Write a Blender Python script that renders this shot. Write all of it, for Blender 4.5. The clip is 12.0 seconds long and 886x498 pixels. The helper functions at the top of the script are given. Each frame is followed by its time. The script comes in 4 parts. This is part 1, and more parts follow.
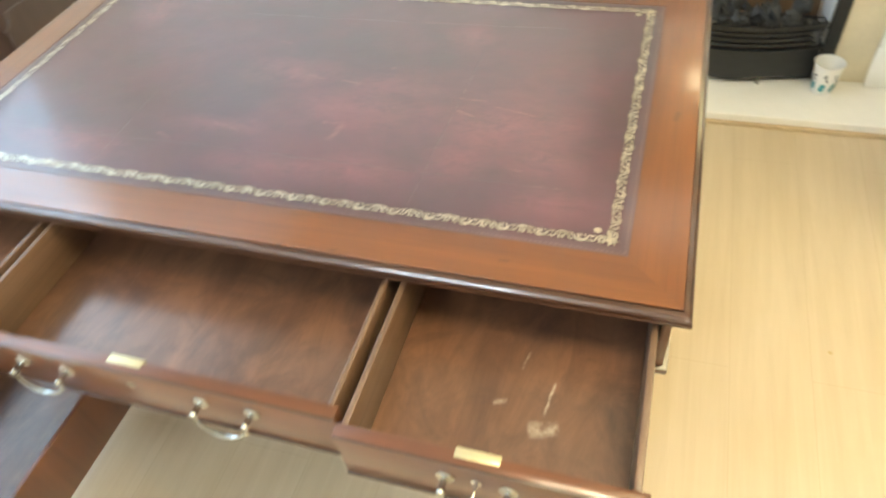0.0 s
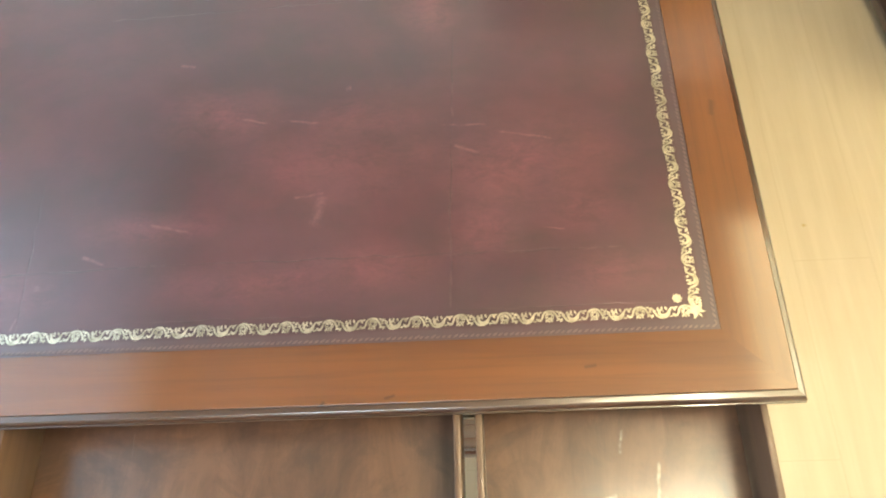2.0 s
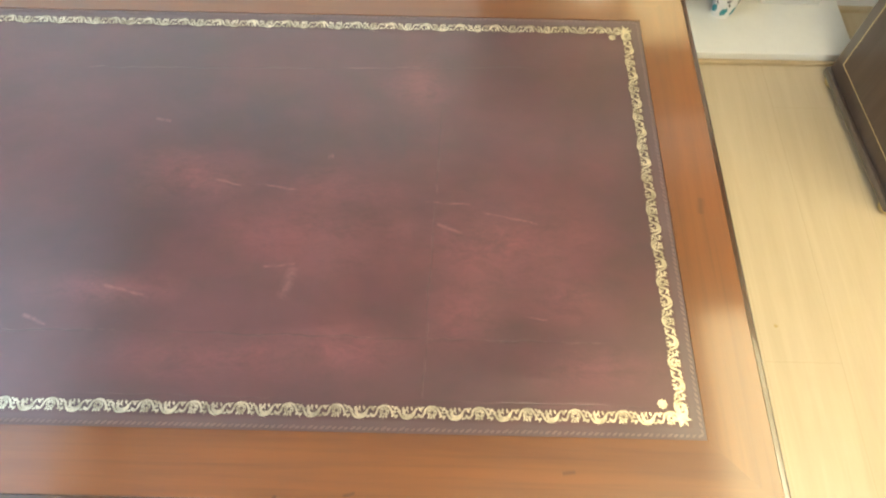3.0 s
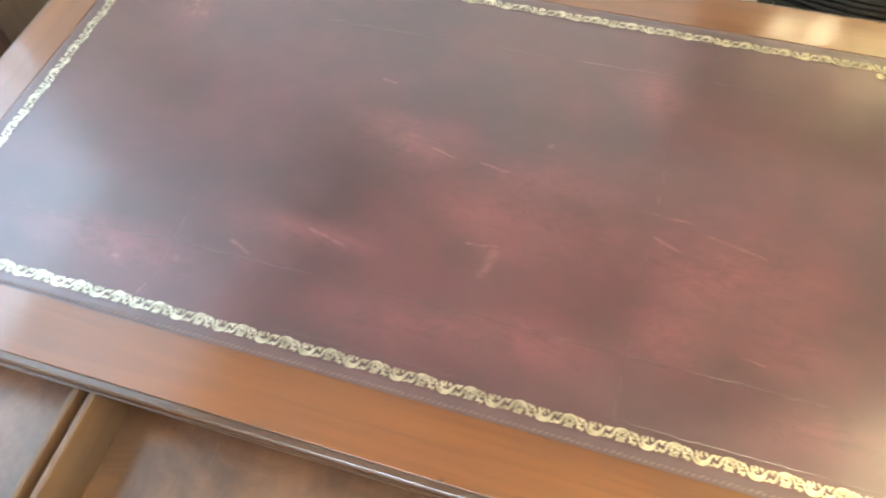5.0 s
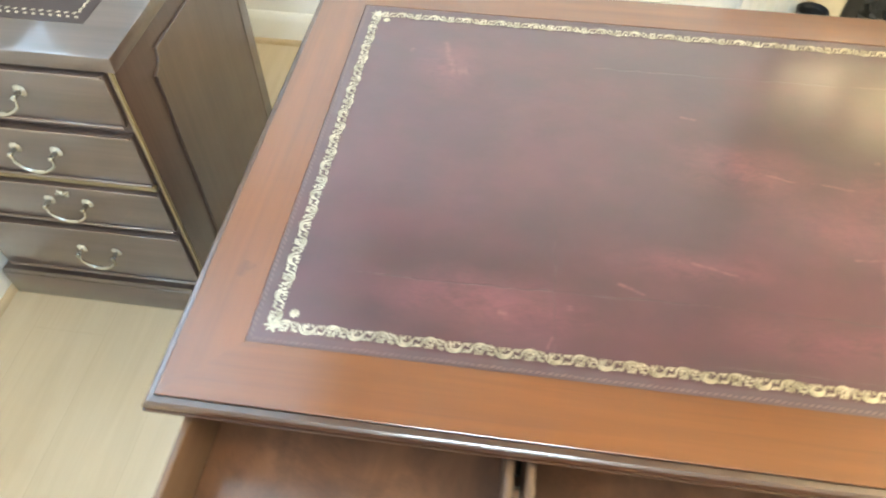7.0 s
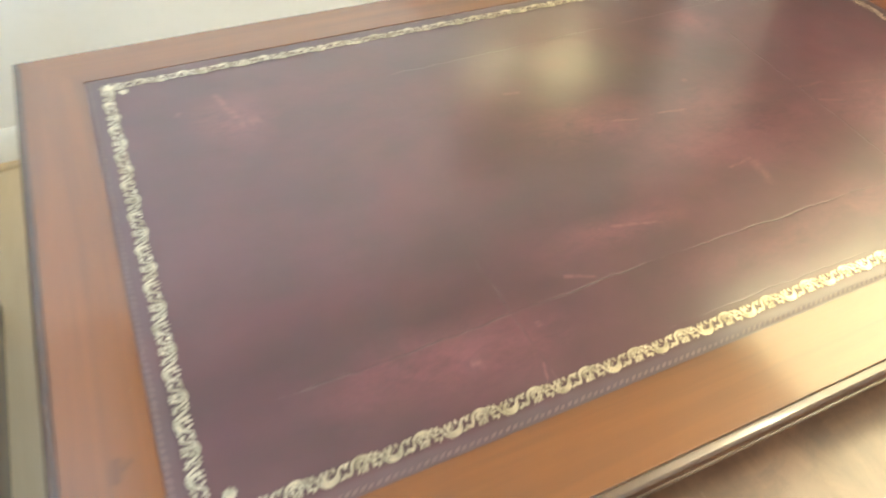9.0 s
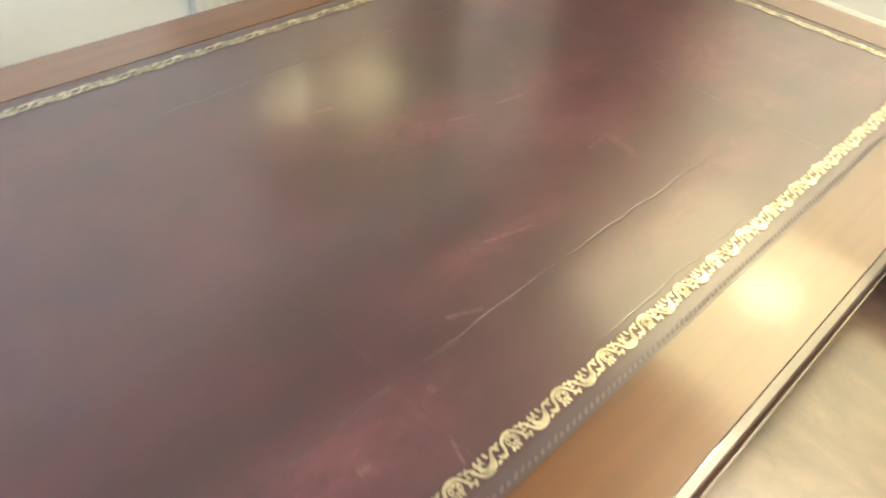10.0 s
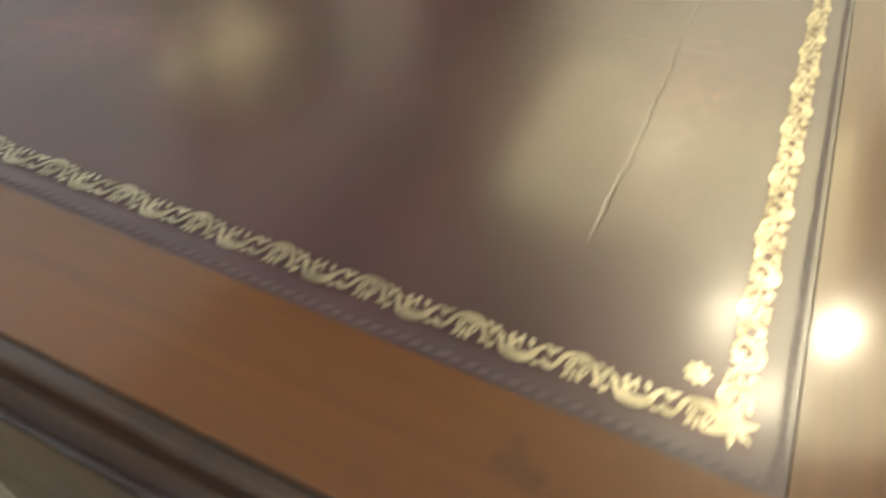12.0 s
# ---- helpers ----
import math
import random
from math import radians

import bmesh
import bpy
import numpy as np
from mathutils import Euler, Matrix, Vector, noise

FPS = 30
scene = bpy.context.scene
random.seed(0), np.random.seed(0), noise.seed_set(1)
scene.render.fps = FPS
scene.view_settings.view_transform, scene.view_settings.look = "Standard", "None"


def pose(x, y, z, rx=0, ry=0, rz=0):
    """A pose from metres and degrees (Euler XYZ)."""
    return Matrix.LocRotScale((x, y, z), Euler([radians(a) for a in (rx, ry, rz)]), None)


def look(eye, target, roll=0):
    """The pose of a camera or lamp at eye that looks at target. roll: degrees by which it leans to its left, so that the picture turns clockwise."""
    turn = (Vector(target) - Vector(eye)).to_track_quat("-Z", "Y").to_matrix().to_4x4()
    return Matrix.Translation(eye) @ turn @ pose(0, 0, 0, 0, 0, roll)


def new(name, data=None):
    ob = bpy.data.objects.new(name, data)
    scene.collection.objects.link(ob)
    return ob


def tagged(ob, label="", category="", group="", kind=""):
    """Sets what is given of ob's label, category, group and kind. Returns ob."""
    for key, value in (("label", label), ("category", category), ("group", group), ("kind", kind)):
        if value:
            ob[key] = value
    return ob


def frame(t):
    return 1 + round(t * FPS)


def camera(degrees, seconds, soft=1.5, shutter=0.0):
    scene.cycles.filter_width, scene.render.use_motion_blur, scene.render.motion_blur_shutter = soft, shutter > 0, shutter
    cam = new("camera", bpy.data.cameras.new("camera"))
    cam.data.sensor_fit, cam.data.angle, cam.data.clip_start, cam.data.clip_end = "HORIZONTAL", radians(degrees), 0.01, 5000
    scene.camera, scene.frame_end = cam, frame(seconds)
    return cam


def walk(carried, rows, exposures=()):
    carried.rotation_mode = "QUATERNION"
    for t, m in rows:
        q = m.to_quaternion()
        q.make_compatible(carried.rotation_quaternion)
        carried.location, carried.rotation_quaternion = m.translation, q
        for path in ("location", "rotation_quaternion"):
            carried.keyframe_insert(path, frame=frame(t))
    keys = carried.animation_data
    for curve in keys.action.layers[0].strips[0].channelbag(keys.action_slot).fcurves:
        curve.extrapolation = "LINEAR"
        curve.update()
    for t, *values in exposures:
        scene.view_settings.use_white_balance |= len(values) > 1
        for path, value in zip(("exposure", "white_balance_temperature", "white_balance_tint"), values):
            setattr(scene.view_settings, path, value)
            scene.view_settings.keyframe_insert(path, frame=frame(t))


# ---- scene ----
cam = camera(65.77, 12.0, 2.0, 0.5)
PATH = [
    (0, (1.4230, -0.5900, 1.5245), (0.9080, 0.6725, 0.0610), -8.00),
    (0.5, (1.3788, -0.4005, 1.5701), (1.0118, 0.7699, -0.0094), -10.81),
    (1, (1.3438, -0.2609, 1.6046), (0.9475, 0.7323, -0.0853), -15.32),
    (1.5, (1.2491, -0.1848, 1.6397), (0.9084, 0.6527, -0.1441), -18.47),
    (2, (1.1235, -0.1541, 1.6581), (1.0051, 0.6354, -0.1755), -10.58),
    (2.5, (1.0861, -0.1576, 1.6195), (1.0921, 0.7292, -0.1741), -0.07),
    (2.7, (1.1008, -0.1196, 1.6206), (1.1064, 0.8021, -0.1552), 0.83),
    (4.3, (1.0849, -0.1022, 1.5696), (0.8424, 0.9500, -0.1137), -6.36),
    (4.5, (1.0669, -0.1184, 1.5450), (0.7601, 0.9190, -0.1360), -6.24),
    (5, (0.9824, -0.1356, 1.5587), (0.6299, 0.8249, -0.1594), -4.08),
    (5.5, (0.8647, -0.1872, 1.5626), (0.4800, 0.8320, -0.1153), -3.57),
    (6, (0.6979, -0.2639, 1.5542), (0.3140, 0.8549, -0.0582), -3.78),
    (6.5, (0.5712, -0.2984, 1.5430), (0.2498, 0.8691, -0.0483), -2.52),
    (6.7, (0.4951, -0.2986, 1.5162), (0.2324, 0.9152, -0.0512), -0.57),
    (8.3, (0.1283, -0.2140, 1.4475), (0.4755, 0.9391, -0.1488), 0.02),
    (8.5, (0.1303, -0.2109, 1.4321), (0.5707, 0.9649, -0.1251), 2.07),
    (9, (0.1795, -0.1433, 1.3515), (0.8174, 1.0584, -0.1150), 4.27),
    (9.5, (0.2363, -0.0764, 1.2955), (1.0674, 1.0606, -0.1249), 5.50),
    (10, (0.2452, -0.0226, 1.2267), (1.3114, 0.9706, -0.1426), 4.94),
    (10.5, (0.2126, 0.1210, 1.2037), (1.4603, 0.8452, -0.1812), 1.82),
    (11, (0.1389, 0.1492, 1.1434), (1.4392, 0.7470, -0.2547), 2.77),
    (11.5, (0.0208, 0.1426, 1.0777), (1.3452, 0.7475, -0.2932), 4.68),
    (12, (-0.0817, 0.1665, 1.0462), (1.1978, 0.7841, -0.3615), 0.40),
]
walk(cam, [(t, look(eye, target, roll)) for t, eye, target, roll in PATH],
     [(0, -0.45), (0.5, -0.68), (2.7, -0.63), (4.5, -0.40), (6.0, -0.22), (6.5, -0.16), (8.3, -0.12), (9.0, -0.38), (9.5, -0.58), (10.5, -1.0), (11.0, -1.3), (11.5, -1.55), (12.0, -1.65)])

# ---------- world, light, exposure ----------
world = bpy.data.worlds.new("world")
scene.world = world
world.use_nodes = True
wn = world.node_tree
sky = wn.nodes.new("ShaderNodeTexSky")
sky.sky_type, sky.sun_disc = "NISHITA", False
sky.sun_elevation, sky.sun_rotation = radians(40), radians(200)
wn.links.new(sky.outputs[0], wn.nodes["Background"].inputs[0])
wn.nodes["Background"].inputs[1].default_value = 0.12

ROOM_X0, ROOM_X1, ROOM_Y0, ROOM_Y1, ROOM_H = -0.89, 3.40, -2.60, 1.75, 2.50
WIN_Y0, WIN_Y1, WIN_Z0, WIN_Z1 = -1.50, 1.10, 1.35, 2.25

# daylight from the sky through the west window, and an added hidden lamp for what sill and ground throw up to the
# ceiling
WIN_YM, WIN_ZM = (WIN_Y0 + WIN_Y1) / 2, (WIN_Z0 + WIN_Z1) / 2
day = bpy.data.lights.new("window_daylight", "AREA")
day.shape, day.size, day.size_y = "RECTANGLE", WIN_Y1 - WIN_Y0, WIN_Z1 - WIN_Z0
day.energy, day.color = 64.0, (0.58, 0.79, 1.0)
new("window_daylight", day).matrix_world = look((ROOM_X0 - 0.16, WIN_YM, WIN_ZM), (0.5, WIN_YM, WIN_ZM - 0.45))
up = bpy.data.lights.new("sill_bounce_fill", "AREA")
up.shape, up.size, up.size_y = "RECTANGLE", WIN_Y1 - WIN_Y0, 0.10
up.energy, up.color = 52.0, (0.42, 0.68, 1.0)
new("sill_bounce_fill", up).matrix_world = look((ROOM_X0 - 0.02, WIN_YM, WIN_Z0 + 0.035), (ROOM_X0 + 0.25, WIN_YM, WIN_Z0 + 1.035))

SOUTH_X0, SOUTH_X1 = 0.00, 0.90
day2 = bpy.data.lights.new("south_window_daylight", "AREA")
day2.shape, day2.size, day2.size_y = "RECTANGLE", SOUTH_X1 - SOUTH_X0, WIN_Z1 - WIN_Z0
day2.energy, day2.color = 100.0, (0.70, 0.86, 1.0)
new("south_window_daylight", day2).matrix_world = look(((SOUTH_X0 + SOUTH_X1) / 2, ROOM_Y0 - 0.16, (WIN_Z0 + WIN_Z1) / 2), ((SOUTH_X0 + SOUTH_X1) / 2, 1.0, (WIN_Z0 + WIN_Z1) / 2 - 1.8))


# the desk's width, depth and height, and the width of the boards round its leather
W, D, Z, B = 1.52, 0.907, 0.775, 0.0940


# ---------- materials ----------
class Mat:
    def __init__(self, name, rough=0.5, metal=0.0, coat=0.0, coat_rough=0.1, spec=0.5):
        self.m = bpy.data.materials.new(name)
        self.m.use_nodes = True
        self.t = self.m.node_tree
        self.b = self.t.nodes["Principled BSDF"]
        self.set("Roughness", rough)
        self.set("Metallic", metal)
        self.set("Coat Weight", coat)
        self.set("Coat Roughness", coat_rough)
        self.set("Specular IOR Level", spec)
        self.co = self.node("ShaderNodeTexCoord").outputs["Object"]

    def node(self, kind):
        return self.t.nodes.new(kind)

    def set(self, key, value):
        self.b.inputs[key].default_value = value

    def link(self, a, b):
        self.t.links.new(a, b)

    def scaled(self, scale, rot=(0, 0, 0), co=None):
        n = self.node("ShaderNodeMapping")
        n.inputs["Scale"].default_value = scale
        n.inputs["Rotation"].default_value = rot
        self.link(co or self.co, n.inputs[0])
        return n.outputs[0]

    def noise(self, scale, detail=4, rough=0.55, co=None, distortion=0.0):
        n = self.node("ShaderNodeTexNoise")
        n.inputs["Scale"].default_value, n.inputs["Detail"].default_value = scale, detail
        n.inputs["Roughness"].default_value, n.inputs["Distortion"].default_value = rough, distortion
        self.link(co or self.co, n.inputs["Vector"])
        return n.outputs["Fac"]

    def ramp(self, fac, stops):
        n = self.node("ShaderNodeValToRGB")
        e = n.color_ramp.elements
        while len(e) < len(stops):
            e.new(0.5)
        for k, (p, c) in enumerate(stops):
            e[k].position = p
            e[k].color = (*c, 1) if len(c) == 3 else c
        self.link(fac, n.inputs[0])
        return n.outputs[0]

    def span(self, fac, a, b, c=0.0, d=1.0):
        n = self.node("ShaderNodeMapRange")
        for k, v in zip((1, 2, 3, 4), (a, b, c, d)):
            n.inputs[k].default_value = v
        self.link(fac, n.inputs[0])
        return n.outputs[0]

    def math(self, op, a, b=None):
        n = self.node("ShaderNodeMath")
        n.operation = op
        for k, v in enumerate((a, b)):
            if v is None:
                continue
            if isinstance(v, (int, float)):
                n.inputs[k].default_value = v
            else:
                self.link(v, n.inputs[k])
        return n.outputs[0]

    def mix(self, fac, a, b, mode="MIX"):
        n = self.node("ShaderNodeMix")
        n.data_type, n.blend_type = "RGBA", mode
        for k, v in ((0, fac), (6, a), (7, b)):
            if isinstance(v, (int, float)):
                n.inputs[k].default_value = v
            elif isinstance(v, tuple):
                n.inputs[k].default_value = (*v, 1)
            else:
                self.link(v, n.inputs[k])
        return n.outputs[2]

    def color(self, v):
        if isinstance(v, tuple):
            self.b.inputs["Base Color"].default_value = (*v, 1)
        else:
            self.link(v, self.b.inputs["Base Color"])

    def rough(self, v):
        self.link(v, self.b.inputs["Roughness"])

    def bump(self, height, strength=0.2, distance=0.001):
        n = self.node("ShaderNodeBump")
        n.inputs["Strength"].default_value, n.inputs["Distance"].default_value = strength, distance
        self.link(height, n.inputs["Height"])
        self.link(n.outputs[0], self.b.inputs["Normal"])

    def vector(self, op, a, b=None):
        n = self.node("ShaderNodeVectorMath")
        n.operation = op
        self.link(a, n.inputs[0])
        if b is not None:
            n.inputs[1].default_value = b
        return n.outputs["Value"] if op in ("DOT_PRODUCT", "LENGTH") else n.outputs[0]

    def streak(self, a, b, width, wobble=None, soft=0.5):
        """1 on a worn line from a to b of the XY plane, 0 away from it; wobble is an offset that makes it uneven."""
        (ax, ay), (bx, by) = a, b
        length = math.hypot(bx - ax, by - ay)
        ux, uy = (bx - ax) / length, (by - ay) / length
        along = self.math("SUBTRACT", self.vector("DOT_PRODUCT", self.co, (ux, uy, 0)), ax * ux + ay * uy + length / 2)
        off = self.math("SUBTRACT", self.vector("DOT_PRODUCT", self.co, (-uy, ux, 0)), ay * ux - ax * uy)
        if wobble is not None:
            off = self.math("ADD", off, wobble)
        side = self.span(self.math("ABSOLUTE", off), width * soft, width, 1, 0)
        return self.math("MULTIPLY", side, self.span(self.math("ABSOLUTE", along), length / 2 * 0.8, length / 2, 1, 0))

    def wavering(self, amount):
        return self.math("MULTIPLY", self.math("SUBTRACT", self.noise(22, 3), 0.5), amount)

    def oval(self, x, y, rx, ry):
        """The distance from (x, y), which is 1 at rx to the sides and ry to the back and front."""
        n = self.node("ShaderNodeMapping")
        n.inputs["Scale"].default_value = (1 / rx, 1 / ry, 0)
        n.inputs["Location"].default_value = (-x / rx, -y / ry, 0)
        self.link(self.co, n.inputs[0])
        return self.vector("LENGTH", n.outputs[0])


def wood(name, dark, light, axis, rough=0.28, coat=0.5, fine=1.0, coat_rough=0.12, coat_ior=1.5, marks=()):
    m = Mat(name, rough, coat=coat, coat_rough=coat_rough)
    m.set("Coat IOR", coat_ior)
    s = [28.0, 28.0, 28.0]
    s[axis] = 1.6
    s2 = [120.0, 120.0, 120.0]
    s2[axis] = 3.0
    grain = m.noise(1.0, 5, 0.6, m.scaled(s), 0.6)
    pore = m.noise(1.0, 3, 0.6, m.scaled(s2))
    cloud = m.noise(3.0, 3, 0.5)
    info = m.node("ShaderNodeObjectInfo").outputs["Random"]
    base = m.mix(m.span(grain, 0.3, 0.72), dark, light)
    base = m.mix(m.math("MULTIPLY", m.span(pore, 0.48, 0.75), 0.30 * fine), base, tuple(c * 0.35 for c in dark))
    base = m.mix(m.math("MULTIPLY", m.span(cloud, 0.35, 0.7), 0.35), base, tuple(c * 0.6 for c in light))
    base = m.mix(m.math("MULTIPLY", info, 0.14), base, dark)
    waver = m.wavering(0.010) if marks else None
    for a, e, w, depth in marks:
        base = m.mix(m.math("MULTIPLY", m.streak(a, e, w, waver, 0.0), depth), base, tuple(c * 0.16 for c in dark))
    m.color(base)
    m.rough(m.span(m.noise(7.0, 4), 0.3, 0.75, max(0.29, rough * 0.85), max(0.36, rough * 1.35)))
    m.bump(grain, 0.05, 0.0006)
    return m.m


TOP_X = wood("mahogany_top_along_x", (0.108, 0.030, 0.0048), (0.182, 0.055, 0.0085), 0, 0.3, 1.0, 1.0, 0.12, 1.62,
             (((0.893, 0.004), (0.908, 0.0185), 0.0035, 0.8), ((0.985, 0.020), (1.000, 0.024), 0.0030, 0.6), ((1.245, 0.050), (1.262, 0.053), 0.0035, 0.5)))
TOP_Y = wood("mahogany_top_along_y", (0.108, 0.030, 0.0048), (0.182, 0.055, 0.0085), 1, 0.3, 1.0, 1.0, 0.12, 1.62,
             (((0.057, 0.185), (0.063, 0.212), 0.0085, 0.40), ((0.064, 0.196), (0.074, 0.206), 0.0050, 0.30), ((1.470, 0.420), (1.474, 0.450), 0.0070, 0.45)))
EDGE = wood("mahogany_edge", (0.036, 0.014, 0.007), (0.070, 0.026, 0.011), 0, 0.26, 1.0, 1.0, 0.10, 1.6)
CASE = wood("mahogany_case", (0.085, 0.028, 0.012), (0.15, 0.052, 0.022), 2, 0.3)
FRONT = wood("mahogany_front", (0.085, 0.028, 0.012), (0.16, 0.055, 0.022), 0, 0.25)
INSIDE = wood("drawer_side_wood", (0.085, 0.043, 0.022), (0.16, 0.088, 0.048), 1, 0.45, 0.2)
CAB = wood("cabinet_mahogany", (0.060, 0.036, 0.029), (0.096, 0.060, 0.049), 2, 0.3)
CAB_X = wood("cabinet_mahogany_fronts", (0.060, 0.041, 0.035), (0.100, 0.069, 0.059), 0, 0.24, 1.0, 1.0, 0.12, 1.7)

BEADW = wood("polished_bead_wood", (0.10, 0.062, 0.050), (0.16, 0.10, 0.08), 0, 0.2, 1.0, 1.0, 0.10, 2.6)


def drawer_bottom():
    m = Mat("stained_drawer_bottom", 0.36, coat=1.0, coat_rough=0.22)
    grain = m.noise(1.0, 6, 0.65, m.scaled((15, 4.5, 20)), 0.9)
    base = m.mix(m.span(grain, 0.3, 0.7), (0.085, 0.036, 0.018), (0.185, 0.086, 0.044))
    base = m.mix(m.math("MULTIPLY", m.span(m.noise(9, 6, 0.7, None, 0.8), 0.45, 0.62), 0.6), base, (0.050, 0.023, 0.014))
    scr = m.noise(1.0, 3, 0.6, m.scaled((210, 14, 30), (0, 0, 0.25)))
    base = m.mix(m.math("MULTIPLY", m.span(scr, 0.70, 0.80), m.span(m.noise(9, 2), 0.52, 0.7, 0, 0.5)), base, (0.30, 0.23, 0.17))
    waver = m.wavering(0.012)
    for a, e, w in (((1.345, -0.115), (1.352, -0.055), 0.0030), ((1.325, -0.140), (1.370, -0.128), 0.0150), ((1.268, -0.105), (1.290, -0.098), 0.0050), ((1.300, -0.045), (1.306, -0.010), 0.0030),):
        base = m.mix(m.math("MULTIPLY", m.streak(a, e, w, waver, 0.1), m.span(m.noise(70, 3), 0.35, 0.6, 0.1, 0.75)), base, (0.42, 0.36, 0.28))
    m.color(base)
    m.rough(m.span(m.noise(12, 4), 0.3, 0.7, 0.32, 0.5))
    m.bump(grain, 0.08, 0.0006)
    return m.m


BOTTOM = drawer_bottom()


def leather():
    m = Mat("burgundy_leather", 0.3, spec=0.9, coat=0.7, coat_rough=0.16)
    at = m.node("ShaderNodeSeparateXYZ")
    m.link(m.co, at.inputs[0])
    brushed = m.scaled((1.0, 1.7, 1.0))
    big, mid = m.noise(2.6, 5, 0.62, None, 0.8), m.noise(8.5, 4, 0.6, brushed)
    base = m.ramp(big, [(0.34, (0.042, 0.0125, 0.0190)), (0.50, (0.061, 0.0150, 0.0215)), (0.64, (0.082, 0.0200, 0.0260))])
    base = m.mix(m.math("MULTIPLY", m.span(mid, 0.47, 0.68), 0.42), base, (0.090, 0.0245, 0.0310))
    base = m.mix(m.math("MULTIPLY", m.span(m.noise(13.0, 3, 0.5, m.scaled((1.0, 1.4, 1.0))), 0.46, 0.74), 0.5), base, (0.034, 0.0125, 0.0150))

    def patches(spots, ragged, scale):
        """1 inside the given ovals (x, y, half width, half depth), with ragged outlines."""
        total = None
        fray = m.math("MULTIPLY", m.math("SUBTRACT", m.noise(scale, 3, 0.55, brushed), 0.5), ragged)
        for wx, wy, rx, ry in spots:
            e = m.span(m.math("ADD", m.oval(wx, wy, rx, ry), fray), 0.2, 1.4, 1, 0)
            total = e if total is None else m.math("MAXIMUM", total, e)
        return total

    # dark, polished-in smudges, then the pink places where arms have lain
    dark = patches(((0.31, 0.25, 0.17, 0.030), (0.43, 0.34, 0.10, 0.045), (0.91, 0.55, 0.12, 0.030), (0.68, 0.43, 0.06, 0.050), (1.18, 0.238, 0.055, 0.020),
                    (1.33, 0.63, 0.08, 0.10), (1.385, 0.47, 0.035, 0.16), (0.24, 0.155, 0.10, 0.035),
                    (0.99, 0.385, 0.04, 0.05), (1.10, 0.70, 0.10, 0.03)), 1.8, 14)
    base = m.mix(m.math("MULTIPLY", dark, 0.62), base, (0.036, 0.0110, 0.0140))
    worn = patches(((1.19, 0.36, 0.13, 0.085), (1.27, 0.28, 0.07, 0.035), (1.055, 0.650, 0.045, 0.050), (0.91, 0.375, 0.15, 0.060), (0.83, 0.19, 0.16, 0.032),
                    (1.12, 0.25, 0.06, 0.045), (0.97, 0.20, 0.08, 0.035), (0.37, 0.19, 0.13, 0.042), (0.65, 0.28, 0.09, 0.026), (0.72, 0.47, 0.10, 0.045),
                    (0.95, 0.45, 0.10, 0.045), (0.26, 0.66, 0.05, 0.06), (1.30, 0.18, 0.08, 0.030)), 1.8, 12)
    base = m.mix(m.math("MULTIPLY", worn, m.span(m.noise(24, 6, 0.72, brushed, 0.3), 0.36, 0.64, 0.10, 0.85)), base, (0.148, 0.0410, 0.0480))
    # greyer, dirtier margin outside the gilt border
    dx = m.math("MINIMUM", m.math("SUBTRACT", at.outputs[0], B), m.math("SUBTRACT", W - B, at.outputs[0]))
    dy = m.math("MINIMUM", m.math("SUBTRACT", at.outputs[1], B), m.math("SUBTRACT", D - B, at.outputs[1]))
    rim = m.span(m.math("MINIMUM", dx, dy), 0.014, 0.0175, 1, 0)
    base = m.mix(m.math("MULTIPLY", rim, m.span(m.noise(24, 4), 0.3, 0.7, 0.25, 0.7)), base, (0.075, 0.046, 0.050))
    # rubbed marks
    pale, waver = None, m.wavering(0.014)
    for a, b, w in (((0.744, 0.467), (0.802, 0.455), 0.0032), ((0.814, 0.457), (0.880, 0.449), 0.0030),
                    ((0.889, 0.322), (0.879, 0.270), 0.010), ((0.846, 0.320), (0.893, 0.324), 0.0032),
                    ((0.256, 0.725), (0.276, 0.632), 0.007), ((0.284, 0.640), (0.302, 0.645), 0.013), ((0.199, 0.684), (0.203, 0.696), 0.006),
                    ((0.480, 0.190), (0.480, 0.199), 0.005), ((0.390, 0.174), (0.404, 0.174), 0.007), ((0.460, 0.152), (0.452, 0.130), 0.0022),
                    ((0.629, 0.289), (0.702, 0.269), 0.0034), ((0.536, 0.240), (0.574, 0.226), 0.0040), ((0.616, 0.286), (0.626, 0.284), 0.005),
                    ((1.066, 0.433), (1.138, 0.429), 0.0028), ((1.150, 0.417), (1.237, 0.397), 0.0026), ((1.208, 0.254), (1.240, 0.251), 0.0020),
                    ((1.085, 0.395), (1.125, 0.380), 0.0040), ((0.918, 0.508), (0.928, 0.510), 0.006), ((0.930, 0.690), (1.056, 0.694), 0.0024),
                    ((0.640, 0.577), (0.668, 0.573), 0.004)):
        s = m.streak(a, b, w, waver, 0.0)
        pale = s if pale is None else m.math("MAXIMUM", pale, s)
    pale = m.math("MULTIPLY", pale, m.span(m.noise(60, 4, 0.6), 0.34, 0.60, 0.0, 1))
    base = m.mix(m.math("MULTIPLY", pale, 0.55), base, (0.25, 0.105, 0.098))
    # creases and wrinkles pressed into the leather
    crease = None
